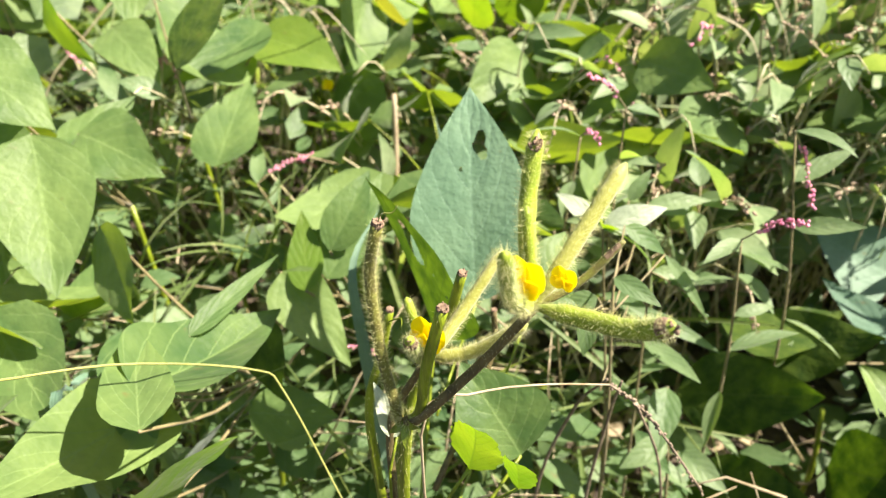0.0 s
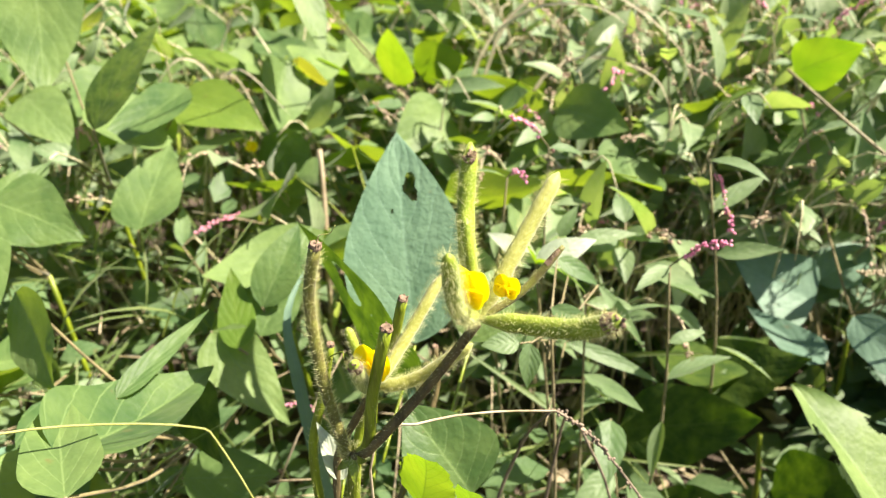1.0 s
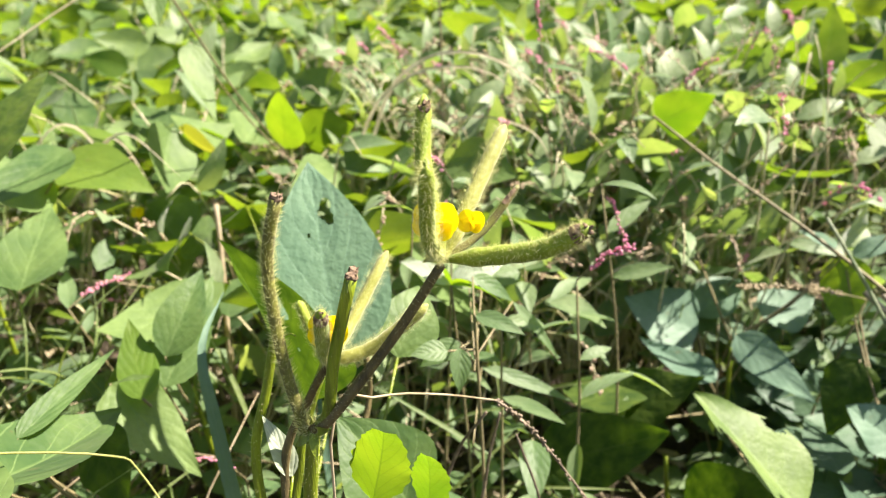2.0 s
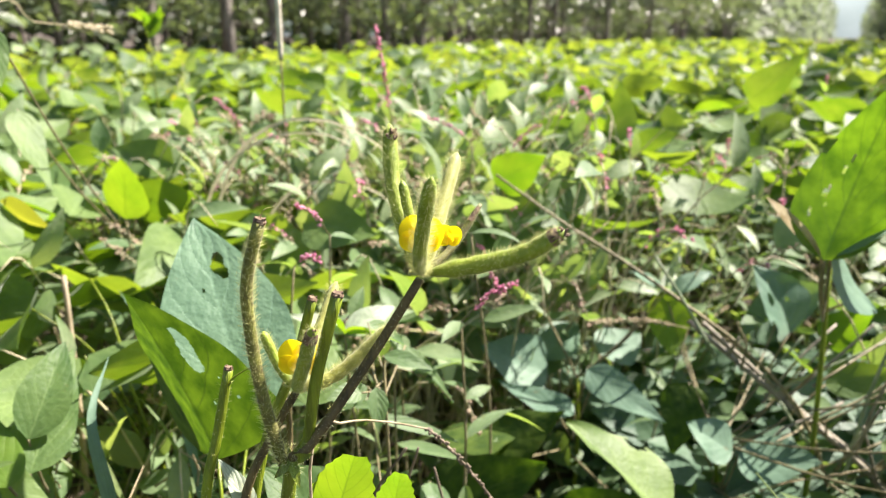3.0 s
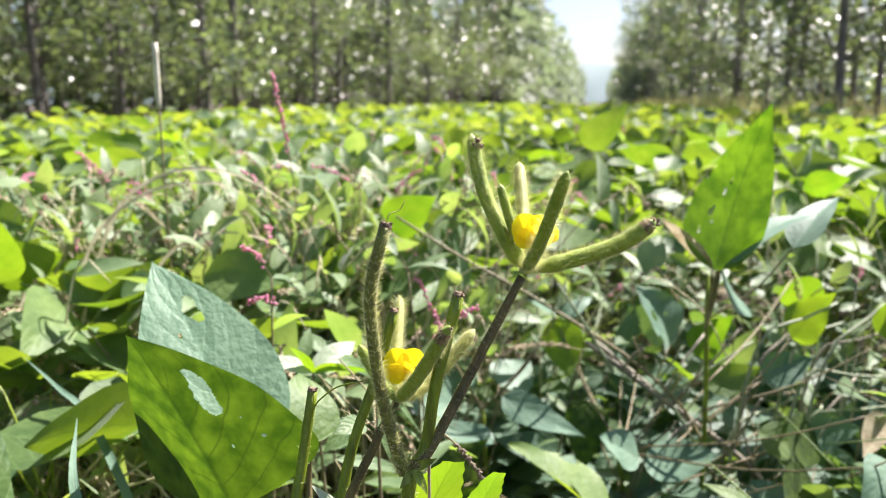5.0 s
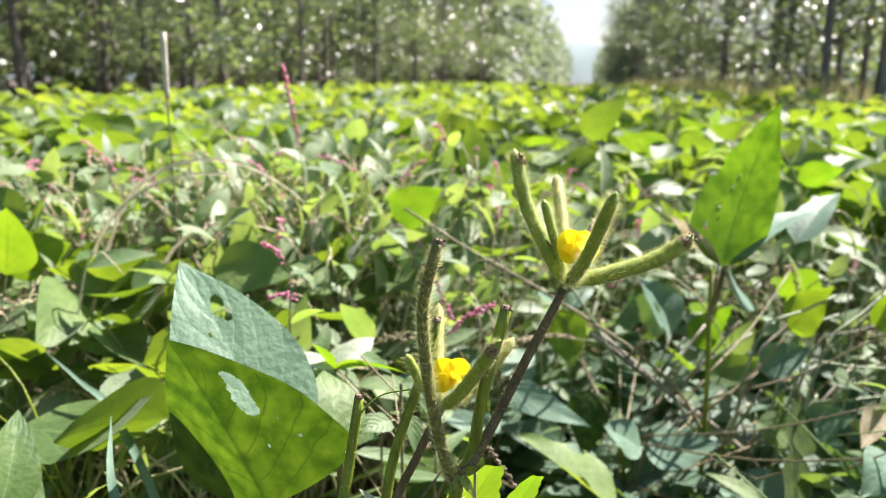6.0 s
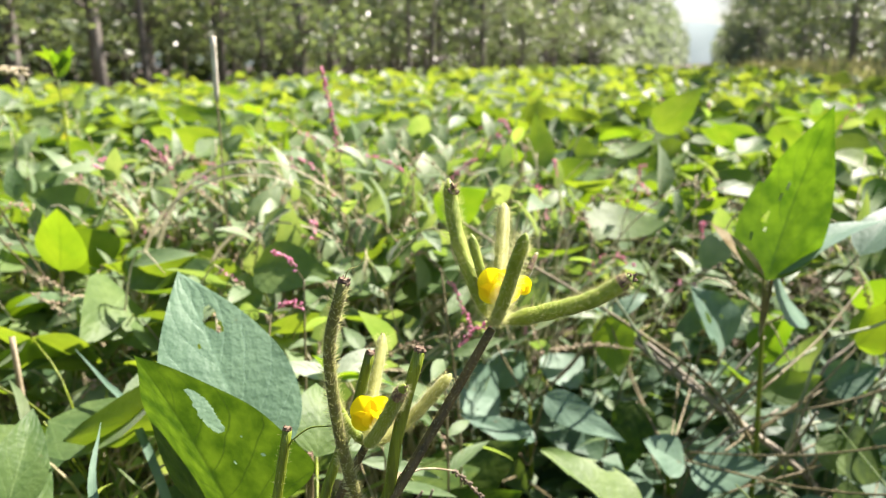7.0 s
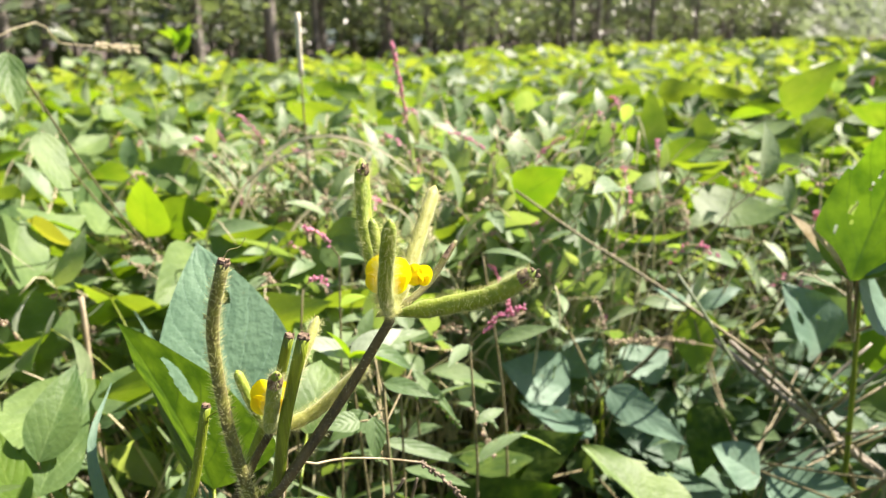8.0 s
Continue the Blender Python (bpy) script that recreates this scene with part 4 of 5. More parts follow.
def far_wood():
    """Leaf clumps that close the depth of the wood and the far end of the track."""
    g = Geo()
    r = random.Random(77)
    for k in range(21000):
        pick = r.random() * (1 if k < 15000 else .6)
        if pick < .5:
            lat, along = -17.5 - r.uniform(0, 9), r.uniform(-30, 130)
        elif pick < .72:
            lat, along = 15 + r.uniform(0, 9), r.uniform(30, 130)
        else:
            lat, along = (r.uniform(-22, -5) if r.random() < .5 else r.uniform(2, 18)), 70 + r.uniform(0, 60)
        p = AN * lat + AX * along + Vector((0, 0, r.uniform(0, 1) ** .8 * (3.2 if k >= 15000 else 10 if lat < 0 else 4.5)))
        L = r.uniform(.35, .9)
        az = r.uniform(0, 6.28)
        dd = Vector((math.cos(az), math.sin(az), r.uniform(-.8, .8))).normalized()
        blade(g, p, p + dd * L, Vector((r.gauss(0, .7), r.gauss(0, .7), 1)), L * .8, .3, 0, 4, 2, lance, .1, r)
    for _ in range(9000):
        lat, along = -17.5 - r.uniform(0, 9), r.uniform(-30, 110)
        p = AN * lat + AX * along + Vector((0, 0, r.uniform(.5, 10)))
        L = r.uniform(.6, 1.2)
        az = r.uniform(0, 6.28)
        blade(g, p, p + Vector((math.cos(az), math.sin(az), r.uniform(-.6, .6))).normalized() * L, Vector((r.gauss(0, .7), r.gauss(0, .7), 1)), L * .8, .3, 0, 4, 2, lance, .1, r)
    return tagged(part("far_wood", g, M_TREE_LEAF), "dense far foliage of the wood", "woodland", kind="stuff")


far_wood()


def far_avenue():
    """The two tree walls along the track, running together far off in painted haze."""
    g = Geo()
    r = random.Random(78)
    for _ in range(9000):
        left = r.random() < .6
        along = 45 + 240 * r.random() ** 1.5
        top = (9.5 if left else 7.0) * r.uniform(.75, 1.1)
        lat = -5.0 - abs(r.gauss(0, 1.6)) if left else 2.6 + abs(r.gauss(0, 1.4))
        p = AN * lat + AX * along + Vector((0, 0, top * r.random()))
        L = r.uniform(.5, 1.3)
        az = r.uniform(0, 6.28)
        blade(g, p, p + Vector((math.cos(az), math.sin(az), r.uniform(-.8, .8))).normalized() * L, Vector((r.gauss(0, .7), r.gauss(0, .7), 1)), L * .7, .3, 0, 4, 2, lance, .1, r)
    # No haze in the air: these pale greyed greens stand in for it.
    m = leaf_material("haze_toned_far_leaf", (0.10, 0.14, 0.09), (0.24, 0.29, 0.20), (0.2, 0.27, 0.12), (0.34, 0.42, 0.22), share=0.36, island=True, rough=0.6, sheen=0.0)
    return tagged(part("far_avenue", g, m), "rows of trees far along the track, haze painted into their colour", "woodland", kind="stuff")


far_avenue()


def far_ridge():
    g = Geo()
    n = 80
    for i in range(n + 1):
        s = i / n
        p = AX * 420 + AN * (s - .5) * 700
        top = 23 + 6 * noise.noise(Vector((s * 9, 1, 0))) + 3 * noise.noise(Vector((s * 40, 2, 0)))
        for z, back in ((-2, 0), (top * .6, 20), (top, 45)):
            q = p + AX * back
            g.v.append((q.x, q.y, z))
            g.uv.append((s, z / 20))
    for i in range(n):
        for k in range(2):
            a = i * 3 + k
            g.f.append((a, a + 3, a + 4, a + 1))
    # Pale blue-grey base colour carries the distance haze.
    m = skin_material("haze_toned_ridge", (0.19, 0.25, 0.24), (0.23, 0.29, 0.28), .05, 1.0, 0.0)
    return tagged(part("backdrop", g, m), "wooded ridge far away, blue haze painted into its colour", "distance", kind="structure")


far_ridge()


def verge():
    """Tall pale grass between the crop and the trees beside the track."""
    g = Geo()
    r = random.Random(404)
    for _ in range(5200):
        lat, along = r.uniform(.9, 3.6), r.uniform(7.5, 26)
        p = AN * lat + AX * along
        h = r.uniform(.35, .75)
        d = Vector((r.gauss(0, .25), r.gauss(0, .25), 1)).normalized()
        blade(g, p, p + d * h, Vector((r.gauss(0, 1), r.gauss(0, 1), .2)), r.uniform(.012, .03), .3, .08, 4, 2, lance, 0, r)
    return tagged(part("verge_grass", g, M_GRASS_PALE), "tall pale dry grass beside the track", "grass", kind="stuff")


M_GRASS_PALE = leaf_material("pale_grass", (0.20, 0.20, 0.08), (0.42, 0.38, 0.20), (0.4, 0.42, 0.12), (0.55, 0.5, 0.2), veins=1.0, island=True)
verge()


# Extra plants out of view; the two on the right are added for shade.
for k, (x, y, h) in enumerate(((.55, .10, 1.1), (.62, .22, 1.05), (-.62, .30, 1.05), (-.60, .10, 1.0), (-.48, .20, .9))):
    copy_thing(PLANTS[k % 7], pose(x, y, 0, 0, 0, 47 * k)).scale = (h, h, h)

# small yellow flowers of other bean plants, on their own stalks
for k, p in enumerate(((-.394, 1.031, .36), (-.369, .763, .358), (-.267, 1.078, .37))):
    fl = thing("bean_plant", (p[0] + .02, p[1] + .02, 0), label="thin bean plant with a small yellow flower", category="plant", group="flowering bean plants")
    top = Vector(p) - fl.location
    stem_part(fl, [Vector((0, 0, -.01)), top * .5 + Vector((.01, 0, 0)), top - Vector((0, 0, .006))], .0017, .0011, M_STEM, "stem", n=9, sides=6, seed=k)
    flower(top, .011, (-.2, -.9, .3), 640 + k, fl)
    leaf_part(fl, top * .8, top * .8 + Vector((.05, -.01, .01)), (-.2, -.4, .8), .035, M_LEAF)

# pale leaves behind and under the low cluster
leaf_part(hero, H(-0.045, 0.432, 0.373), H(-0.035, 0.477, 0.403), (.25, -.6, .75), .042, M_LEAF, label="pale sunlit leaf behind the stems", nl=18, nw=12, fold=.12, wavy=.02)
stem_part(hero, [H(-.072, .272, .24), H(-.06, .36, .30), H(-0.045, 0.432, 0.373)], .0012, .0009, M_STEM, "petiole", n=8)
leaf_part(hero, H(-0.072, 0.284, 0.395), H(-0.085, 0.290, 0.423), (.4, -.6, .6), .011, M_PALE_LEAF, "stipule", "pale narrow stipule leaf", nl=10, nw=6, fold=.3)
stem_part(hero, [H(-.066, .266, .33), H(-.074, .275, .37), H(-0.072, 0.284, 0.395)], .0009, .0007, M_STEM, "petiole", n=6)
leaf_part(hero, H(-.030, .36, .315), H(-.072, .372, .368), (.3, -.6, .7), .062, M_LEAF, label="shaded bluish leaf", nl=16, nw=10)
stem_part(hero, [H(-.068, .27, .22), H(-.05, .32, .28), H(-.030, .36, .315)], .0013, .001, M_STEM, "petiole", n=8)


# ---- stalks and twigs ----
def stalk(name, ctrl, r0, r1, mat, label, category="stalk", n=14, sides=6, seed=1):
    o = Vector(ctrl[0])
    ob = thing(name, tuple(o), label=label, category=category)
    stem_part(ob, [Vector(c) - o for c in ctrl], r0, r1, mat, "stem", n=n, sides=sides, seed=seed)
    return ob


def seed_row(ob, ctrl, mat, count, size, seed, name="seed_head"):
    """Small grains set along a stalk, joined into one head."""
    r = random.Random(seed)
    o = Vector(ob.location)
    g = Geo()
    pts = curve_points([Vector(c) - o for c in ctrl], count)
    for p, t, u, w in frames_along(pts):
        d = (u * r.uniform(-1, 1) + w * r.uniform(-1, 1)).normalized()
        q = p + d * size * .35
        e = q + d * size * .5 + t * size * .9
        tube(g, [q, q.lerp(e, .4), q.lerp(e, .8), e], [size * .22, size * .42, size * .3, size * .06], 6, r=r)
    return tagged(part(name, g, mat, ob), kind="stuff")


M_PALE_STICK = skin_material("pale_dry_stick", (0.50, 0.45, 0.33), (0.72, 0.67, 0.54), 80, 0.7, 0.0)
tw = stalk("dry_twig", [(-.044, .259, .30), (-.046, .259, .438), (-.030, .285, .437), (-.008, .32, .417), (.018, .357, .391)], .0007, .0005, M_DRY, "thin straw-coloured bent twig", "twig")
g_end = [(.018, .357, .391), (.030, .365, .376), (.045, .37, .355), (.075, .372, .31)]
stem_part(tw, [Vector(c) - tw.location for c in g_end], .0008, .0007, M_TWIG, "twig_end")
seed_row(tw, g_end, M_TWIG, 46, .0022, 5)
for k, c in enumerate(([(.012, .396, .358), (-.01, .41, .31), (-.035, .42, .20), (-.04, .42, 0)], [(.020, .40, .355), (.012, .42, .30), (.0, .43, .18), (.005, .44, 0)], [(.03, .40, .34), (.05, .43, .25), (.06, .45, .1), (.06, .46, 0)])):
    stalk("dry_stalk", list(reversed(c)), .0016, .0008, M_TWIG, "thin brown dry stalk", seed=k + 20)
for k in range(2):
    d = Vector((.020 * k, .012 * k, -.012 * k))
    stalk("bare_stalk", [Vector((.62, .54, 0)) + d, Vector((.533, .584, .15)) + d, Vector((.44, .63, .235)) + d, Vector((.351 + .01 * k, .677, .312)) + d * .5], .0040, .0028, M_STALK, "bare brown bean stalk without leaves", seed=k + 30)
for k, (a, b) in enumerate((((.40, .65, .265), (.37, .62, .33)), ((.44, .63, .235), (.46, .60, .31)), ((.48, .61, .20), (.43, .58, .25)), ((.52, .59, .165), (.55, .56, .26)), ((.46, .62, .215), (.40, .58, .22)))):
    stalk("side_stalk", [a, Vector(a).lerp(Vector(b), .5) + Vector((.008, 0, 0)), b], .0016, .0009, M_STEM_WEED, "thin leafless side shoot", seed=k + 40)
rs = random.Random(77)
for k in range(14):
    s0 = rs.uniform(0, 1)
    foot = Vector((.36, .672, .30)).lerp(Vector((.60, .55, .06)), s0) + Vector((rs.uniform(-.01, .01), rs.uniform(-.02, .01), 0))
    way = Vector((rs.uniform(-.5, 1), rs.uniform(-.6, .2), rs.uniform(.15, 1))).normalized()
    end = foot + way * rs.uniform(.07, .15)
    stalk("bare_stalk", [foot, foot.lerp(end, .5) + Vector((rs.uniform(-.006, .006), 0, rs.uniform(-.004, .008))), end], .0018, .0014, rs.choice((M_STALK, M_STEM_PALE, M_STEM_PALE, M_STEM_PALE)), "straight leafless bean leaf stalk", n=7, seed=60 + k)
for k in range(10):
    foot = Vector((rs.uniform(.40, .62), rs.uniform(.53, .64), rs.uniform(.20, .34)))
    way = Vector((rs.uniform(.4, 1), rs.uniform(-.5, .1), rs.uniform(-.25, .5))).normalized()
    end = foot + way * rs.uniform(.07, .13)
    root = Vector((foot.x - .03, foot.y + .02, 0))
    stalk("bare_stalk", [root, root.lerp(foot, .6) + Vector((-.01, 0, .02)), foot, foot.lerp(end, .5), end], .0022, .0015, rs.choice((M_STEM_PALE, M_STEM_PALE, M_STALK)), "straight leafless bean leaf stalk", n=10, seed=160 + k)
stalk("long_stem", [(.52, .60, .0), (.47, .60, .18), (.42, .64, .27), (.309, .709, .357), (.235, .755, .405), (.17, .79, .452)], .0024, .0013, M_STEM_WEED, "long pale green weed stem", seed=50)
st = stalk("reed", [(-.05, .95, 0), (-.053, .94, .4), (-.055, .935, .575)], .0011, .0012, M_STEM_WEED, "thin green reed with a pale dry head", seed=51)
stem_part(st, [Vector((-.005, -.015, .57)), Vector((-.005, -.015, .60)), Vector((-.005, -.015, .642))], .0030, .0034, M_PALE_STICK, "seed_head", "pale dry cylindrical head", n=8, seed=52)
stalk("dry_stalk", [(-.25, .64, 0), (-.238, .635, .25), (-.243, .660, .34), (-.247, .674, .396)], .0030, .0026, M_DRY, "pale dry upright stalk", seed=54)
stalk("dry_stalk", [(-.12, .75, 0), (-.15, .817, .236), (-.221, .97, .305), (-.25, 1.03, .33)], .0020, .0016, M_DRY, "pale leaning dry stick", seed=55)
stalk("grass_stem", [(-.42, .10, 0), (-.38, .13, .30), (-.30, .20, .425), (-.257, .227, .428), (-.223, .273, .409), (-.180, .319, .377), (-.162, .320, .362), (-.119, .300, .30)], .0008, .0005, M_POD_PALE, "thin bright green arching grass stem", n=30, seed=56)
stalk("tendril", [(-.0605, .265, .532), (-.0585, .2655, .5365), (-.0545, .266, .5375), (-.0520, .266, .5410)], .00022, .00016, M_POD_PALE, "thin curling green tendril", seed=58)
stalk("tendril", [(-.0785, .3015, .452), (-.0773, .298, .4558), (-.0704, .2966, .4604), (-.0639, .2832, .4664)], .0004, .0003, M_STEM, "thin curling green tendril", seed=57)


def grass_leaf(ctrl, width, mat, label, seed=0):
    """One long blade with a crease, following the control points."""
    o = Vector(ctrl[0])
    pts = curve_points([Vector(c) - o for c in ctrl], 18)
    g = Geo()
    for i, (p, t, u, w) in enumerate(frames_along(pts)):
        v = i / 17
        side = t.cross(Vector((.3, -.8, .5))).normalized()
        up = side.cross(t)
        hw = width / 2 * min(1, v * 4 + .4) * max(.04, (1 - v ** 2.2))
        for k in (-1, 0, 1):
            g.v.append(tuple(p + side * hw * k + up * (hw * .35 * abs(k))))
            g.uv.append((.5 + k / 2, v))
    for i in range(17):
        for k in range(2):
            b = i * 3 + k
            g.f.append((b, b + 1, b + 4, b + 3))
    ob = thing("grass", tuple(o), label=label, category="grass", group="long grasses")
    part("blade", g, mat, ob)
    return ob


grass_leaf([(-.12, .40, 0), (-.15, .41, .22), (-.165, .42, .33), (-.173, .434, .376), (-.168, .47, .40)], .011, M_LEAF_BLUE, "dark bluish broad grass blade", 1)
grass_leaf([(-.10, .50, 0), (-.13, .545, .25), (-.1576, .5942, .345), (-.178, .626, .366), (-.200, .660, .384)], .008, M_LEAF_BLUE, "pale bluish straight grass blade", 3)
grass_leaf([(-.34, .31, .05), (-.30, .275, .329), (-.307, .30, .345), (-.313, .328, .331)], .009, M_LEAF_BLUE, "pale bluish grass blade", 2)
for k, c in enumerate(([(-.52, .82, .1), (-.45, .80, .34), (-.405, .782, .425), (-.376, .771, .428), (-.335, .742, .381)], [(-.51, .84, .1), (-.44, .80, .36), (-.38, .775, .44), (-.31, .75, .40)],
                       [(-.34, .81, .1), (-.40, .79, .38), (-.44, .775, .45), (-.49, .75, .40)], [(-.20, .93, .15), (-.13, .90, .42), (-.075, .885, .495), (.0, .87, .503), (.07, .85, .46), (.10, .84, .40)], [(-.21, .93, .15), (-.15, .90, .40), (-.09, .88, .478), (-.01, .865, .49), (.05, .85, .455)],
                       [(-.15, .93, .1), (-.09, .90, .36), (-.03, .885, .43), (.05, .87, .42), (.08, .86, .37)])):
    grass_leaf(c, .0045, M_STRAW, "arching dry straw-coloured grass blade", 10 + k)


head = stalk("grass_stem", [(-.75, .62, 0), (-.70, .68, .35), (-0.391, 0.943, 0.617), (-0.335, 1.004, 0.611), (-0.269, 1.062, 0.603)], .0012, .0007, M_STRAW, "leaning dry grass stem with a pale seed head", "grass", n=20, seed=71)
seed_row(head, [(-0.308, 1.022, 0.608), (-0.267, 1.063, 0.603)], M_STRAW, 60, .006, 72)
shoot = thing("bean_plant", (-0.254, 1.269, 0), label="young yellow-green shoot above the crop", category="plant", group="bean plants of the field")
SHOOT = Vector((0, 0, 0.616))
stem_part(shoot, [Vector((0, 0, -.01)), SHOOT * .5 + Vector((.01, 0, 0)), SHOOT], .0022, .0012, M_STEM, "stem", n=9, sides=6, seed=73)
for k in range(6):
    a = k * 1.15
    leaf_part(shoot, SHOOT - Vector((0, 0, .012 * (k % 3))), SHOOT + Vector((math.cos(a) * .028, math.sin(a) * .02, .012 + .006 * (k % 3))), (.5, .6, .5), .017, M_LEAF_YOUNG, nl=8, nw=4, fold=.2)


# ---- smartweed with pink spikes ----
def spike(parent, ctrl, seed, count=30, size=.0032, mat=None):
    r = random.Random(seed)
    pts = curve_points(ctrl, count)
    g = Geo()
    tube(g, pts, .0006, 5)
    st = part("spike_stem", g, M_STEM_WEED, parent)
    g = Geo()
    for i, (p, t, u, w) in enumerate(frames_along(pts)):
        if i < count * .2:
            continue
        for _ in range(2):
            a = r.uniform(0, 6.28)
            d = (u * math.cos(a) + w * math.sin(a))
            s = size * r.uniform(.6, 1.15)
            q = p + d * s * .25
            e = q + d * s * .55 + t * s * .7
            tube(g, [q, q.lerp(e, .35), q.lerp(e, .75), e], [s * .15, s * .36, s * .3, s * .05], 5, r=r)
    part("flower_spike", g, mat or M_PINK, st, "small pink flowers along a spike")


def smartweed(seed, height=.36, spikes=3, at=None, extra=()):
    r = random.Random(seed)
    ob = thing("smartweed", label="smartweed with narrow leaves and pink flower spikes", category="weed", group="smartweeds among the crop")
    lean = Vector((r.uniform(-.1, .1), r.uniform(-.1, .1), 0))
    for b in range(3):
        a = r.uniform(0, 6.28)
        top = Vector((math.cos(a) * .09, math.sin(a) * .09, height * r.uniform(.75, 1.05))) + lean
        ctrl = [Vector((0, 0, -.01)), top * .45 + Vector((0, 0, .03)), top]
        stem_part(ob, ctrl, .0016, .0009, M_STEM_WEED, "stem", n=8, sides=6, seed=seed + b)
        pts = curve_points(ctrl, 9)
        for k in range(2, 9):
            az = a + k * 2.5 + r.uniform(-.5, .5)
            d = Vector((math.cos(az), math.sin(az), r.uniform(-.35, .6))).normalized()
            L = r.uniform(.03, .06)
            leaf_part(ob, pts[k], pts[k] + d * L, (r.gauss(0, .4), r.gauss(0, .4), 1), L * .3, M_WEED, nl=6, nw=4, shape=lance, droop=r.uniform(0, .12), r=r)
        if b < spikes:
            up = top + Vector((r.uniform(-.04, .04), r.uniform(-.04, .04), r.uniform(.0, .05)))
            spike(ob, [top, top.lerp(up, .5) + Vector((0, 0, .012)), up + Vector((r.uniform(-.02, .02), 0, -.004))], seed + 60 + b)
    return ob


def weed_at(root, tops, seed, mat=None, label="smartweed with a pink flower spike"):
    """A smartweed whose flower spikes run between the given points."""
    r = random.Random(seed)
    o = Vector((root[0], root[1], 0))
    ob = thing("smartweed", tuple(o), label=label, category="weed", group="smartweeds among the crop")
    for k, (a, b) in enumerate(tops):
        a, b = Vector(a) - o, Vector(b) - o
        ctrl = [Vector((0, 0, -.01)), a * .5 + Vector((r.uniform(-.02, .02), 0, .04)), a]
        stem_part(ob, ctrl, .0016, .0008, M_STEM_WEED, "stem", n=9, sides=6, seed=seed + k)
        pts = curve_points(ctrl, 9)
        for j in range(2, 9):
            az = r.uniform(0, 6.28)
            d = Vector((math.cos(az), math.sin(az), r.uniform(-.4, .5))).normalized()
            L = r.uniform(.03, .06)
            leaf_part(ob, pts[j], pts[j] + d * L, (r.gauss(0, .4), r.gauss(0, .4), 1), L * .3, M_WEED, nl=6, nw=4, shape=lance, droop=r.uniform(0, .12), r=r)
        n = max(14, int((b - a).length / .0028))
        spike(ob, [a, a.lerp(b, .5) + Vector((0, 0, .006)), b], seed + 80 + k, int(n * 1.2), .0036, mat)
    return ob


weed_at((.13, .64), [((.098, .60, .437), (.119, .583, .388))], 701)
weed_at((.07, .56), [((.075, .53, .385), (.108, .495, .425))], 702)
weed_at((-.04, .60), [((-.05, .585, .42), (-.030, .554, .433)), ((-.02, .60, .44), (-.045, .58, .47))], 703)
weed_at((.07, .86), [((.06, .81, .50), (.0446, .8206, .606))], 704, label="tall smartweed with an upright pink spike")
weed_at((-.34, .66), [((-.358, .588, .327), (-.326, .640, .337))], 705)
weed_at((.30, .70), [((.369, .707, .291), (.225, .631, .336))], 706, M_DRY, "weed with a pale seed spike")
weed_at((.20, .95), [((.17, .90, .47), (.12, .93, .50)), ((.22, .93, .45), (.26, .92, .49))], 707)
weed_at((-.12, 1.05), [((-.10, 1.0, .47), (-.14, 1.02, .52)), ((-.17, 1.05, .45), (-.20, 1.04, .49))], 708)
weed_at((.02, .52), [((.02, .51, .36), (.062, .503, .333))], 709, M_WEED, "small weed with drooping narrow leaves")


def broad_weed(root, leaves, seed):
    r = random.Random(seed)
    o = Vector((root[0], root[1], 0))
    ob = thing("small_weed", tuple(o), label="small weed with pale oval leaves", category="weed", group="small weeds")
    top = max((Vector(b) - o for b, *_ in leaves), key=lambda v: v.z)
    stem_part(ob, [Vector((0, 0, -.01)), top * .5 + Vector((.01, 0, 0)), top], .0017, .001, M_STEM_WEED, "stem", n=9, sides=6, seed=seed)
    for b, t, w in leaves:
        b, t = Vector(b) - o, Vector(t) - o
        node = top * max(.1, min(1, (b.z - .01) / top.z))
        stem_part(ob, [node, node.lerp(b, .5), b], .0007, .0006, M_STEM_WEED, "petiole", n=5, sides=5)
        leaf_part(ob, b, t, (.2, -.5, .8), w, M_WEED, nl=9, nw=6, droop=.05, r=r)


broad_weed((-.005, .46), [((-.004, .412, .392), (-.004, .400, .368), .013), ((-.012, .42, .385), (-.034, .412, .386), .015), ((.004, .44, .40), (.035, .43, .392), .013),
                          ((-.006, .45, .375), (-.032, .44, .362), .016), ((.0, .50, .40), (.028, .507, .378), .014), ((.028, .507, .378), (.062, .503, .333), .009),
                          ((.005, .53, .31), (.078, .54, .274), .013), ((-.007, .568, .38), (.005, .585, .40), .012), ((.005, .585, .368), (.051, .609, .367), .014)], 811)
broad_weed((.05, .50), [((.044, .495, .27), (.044, .446, .248), .024), ((.05, .49, .22), (.02, .46, .21), .02), ((.06, .50, .2), (.10, .48, .19), .022)], 812)
broad_weed((.04, .66), [((.036, .65, .34), (.005, .63, .335), .022), ((.04, .65, .345), (.072, .63, .35), .018), ((.04, .66, .35), (.03, .69, .365), .018), ((.038, .652, .33), (.045, .62, .312), .02)], 813)

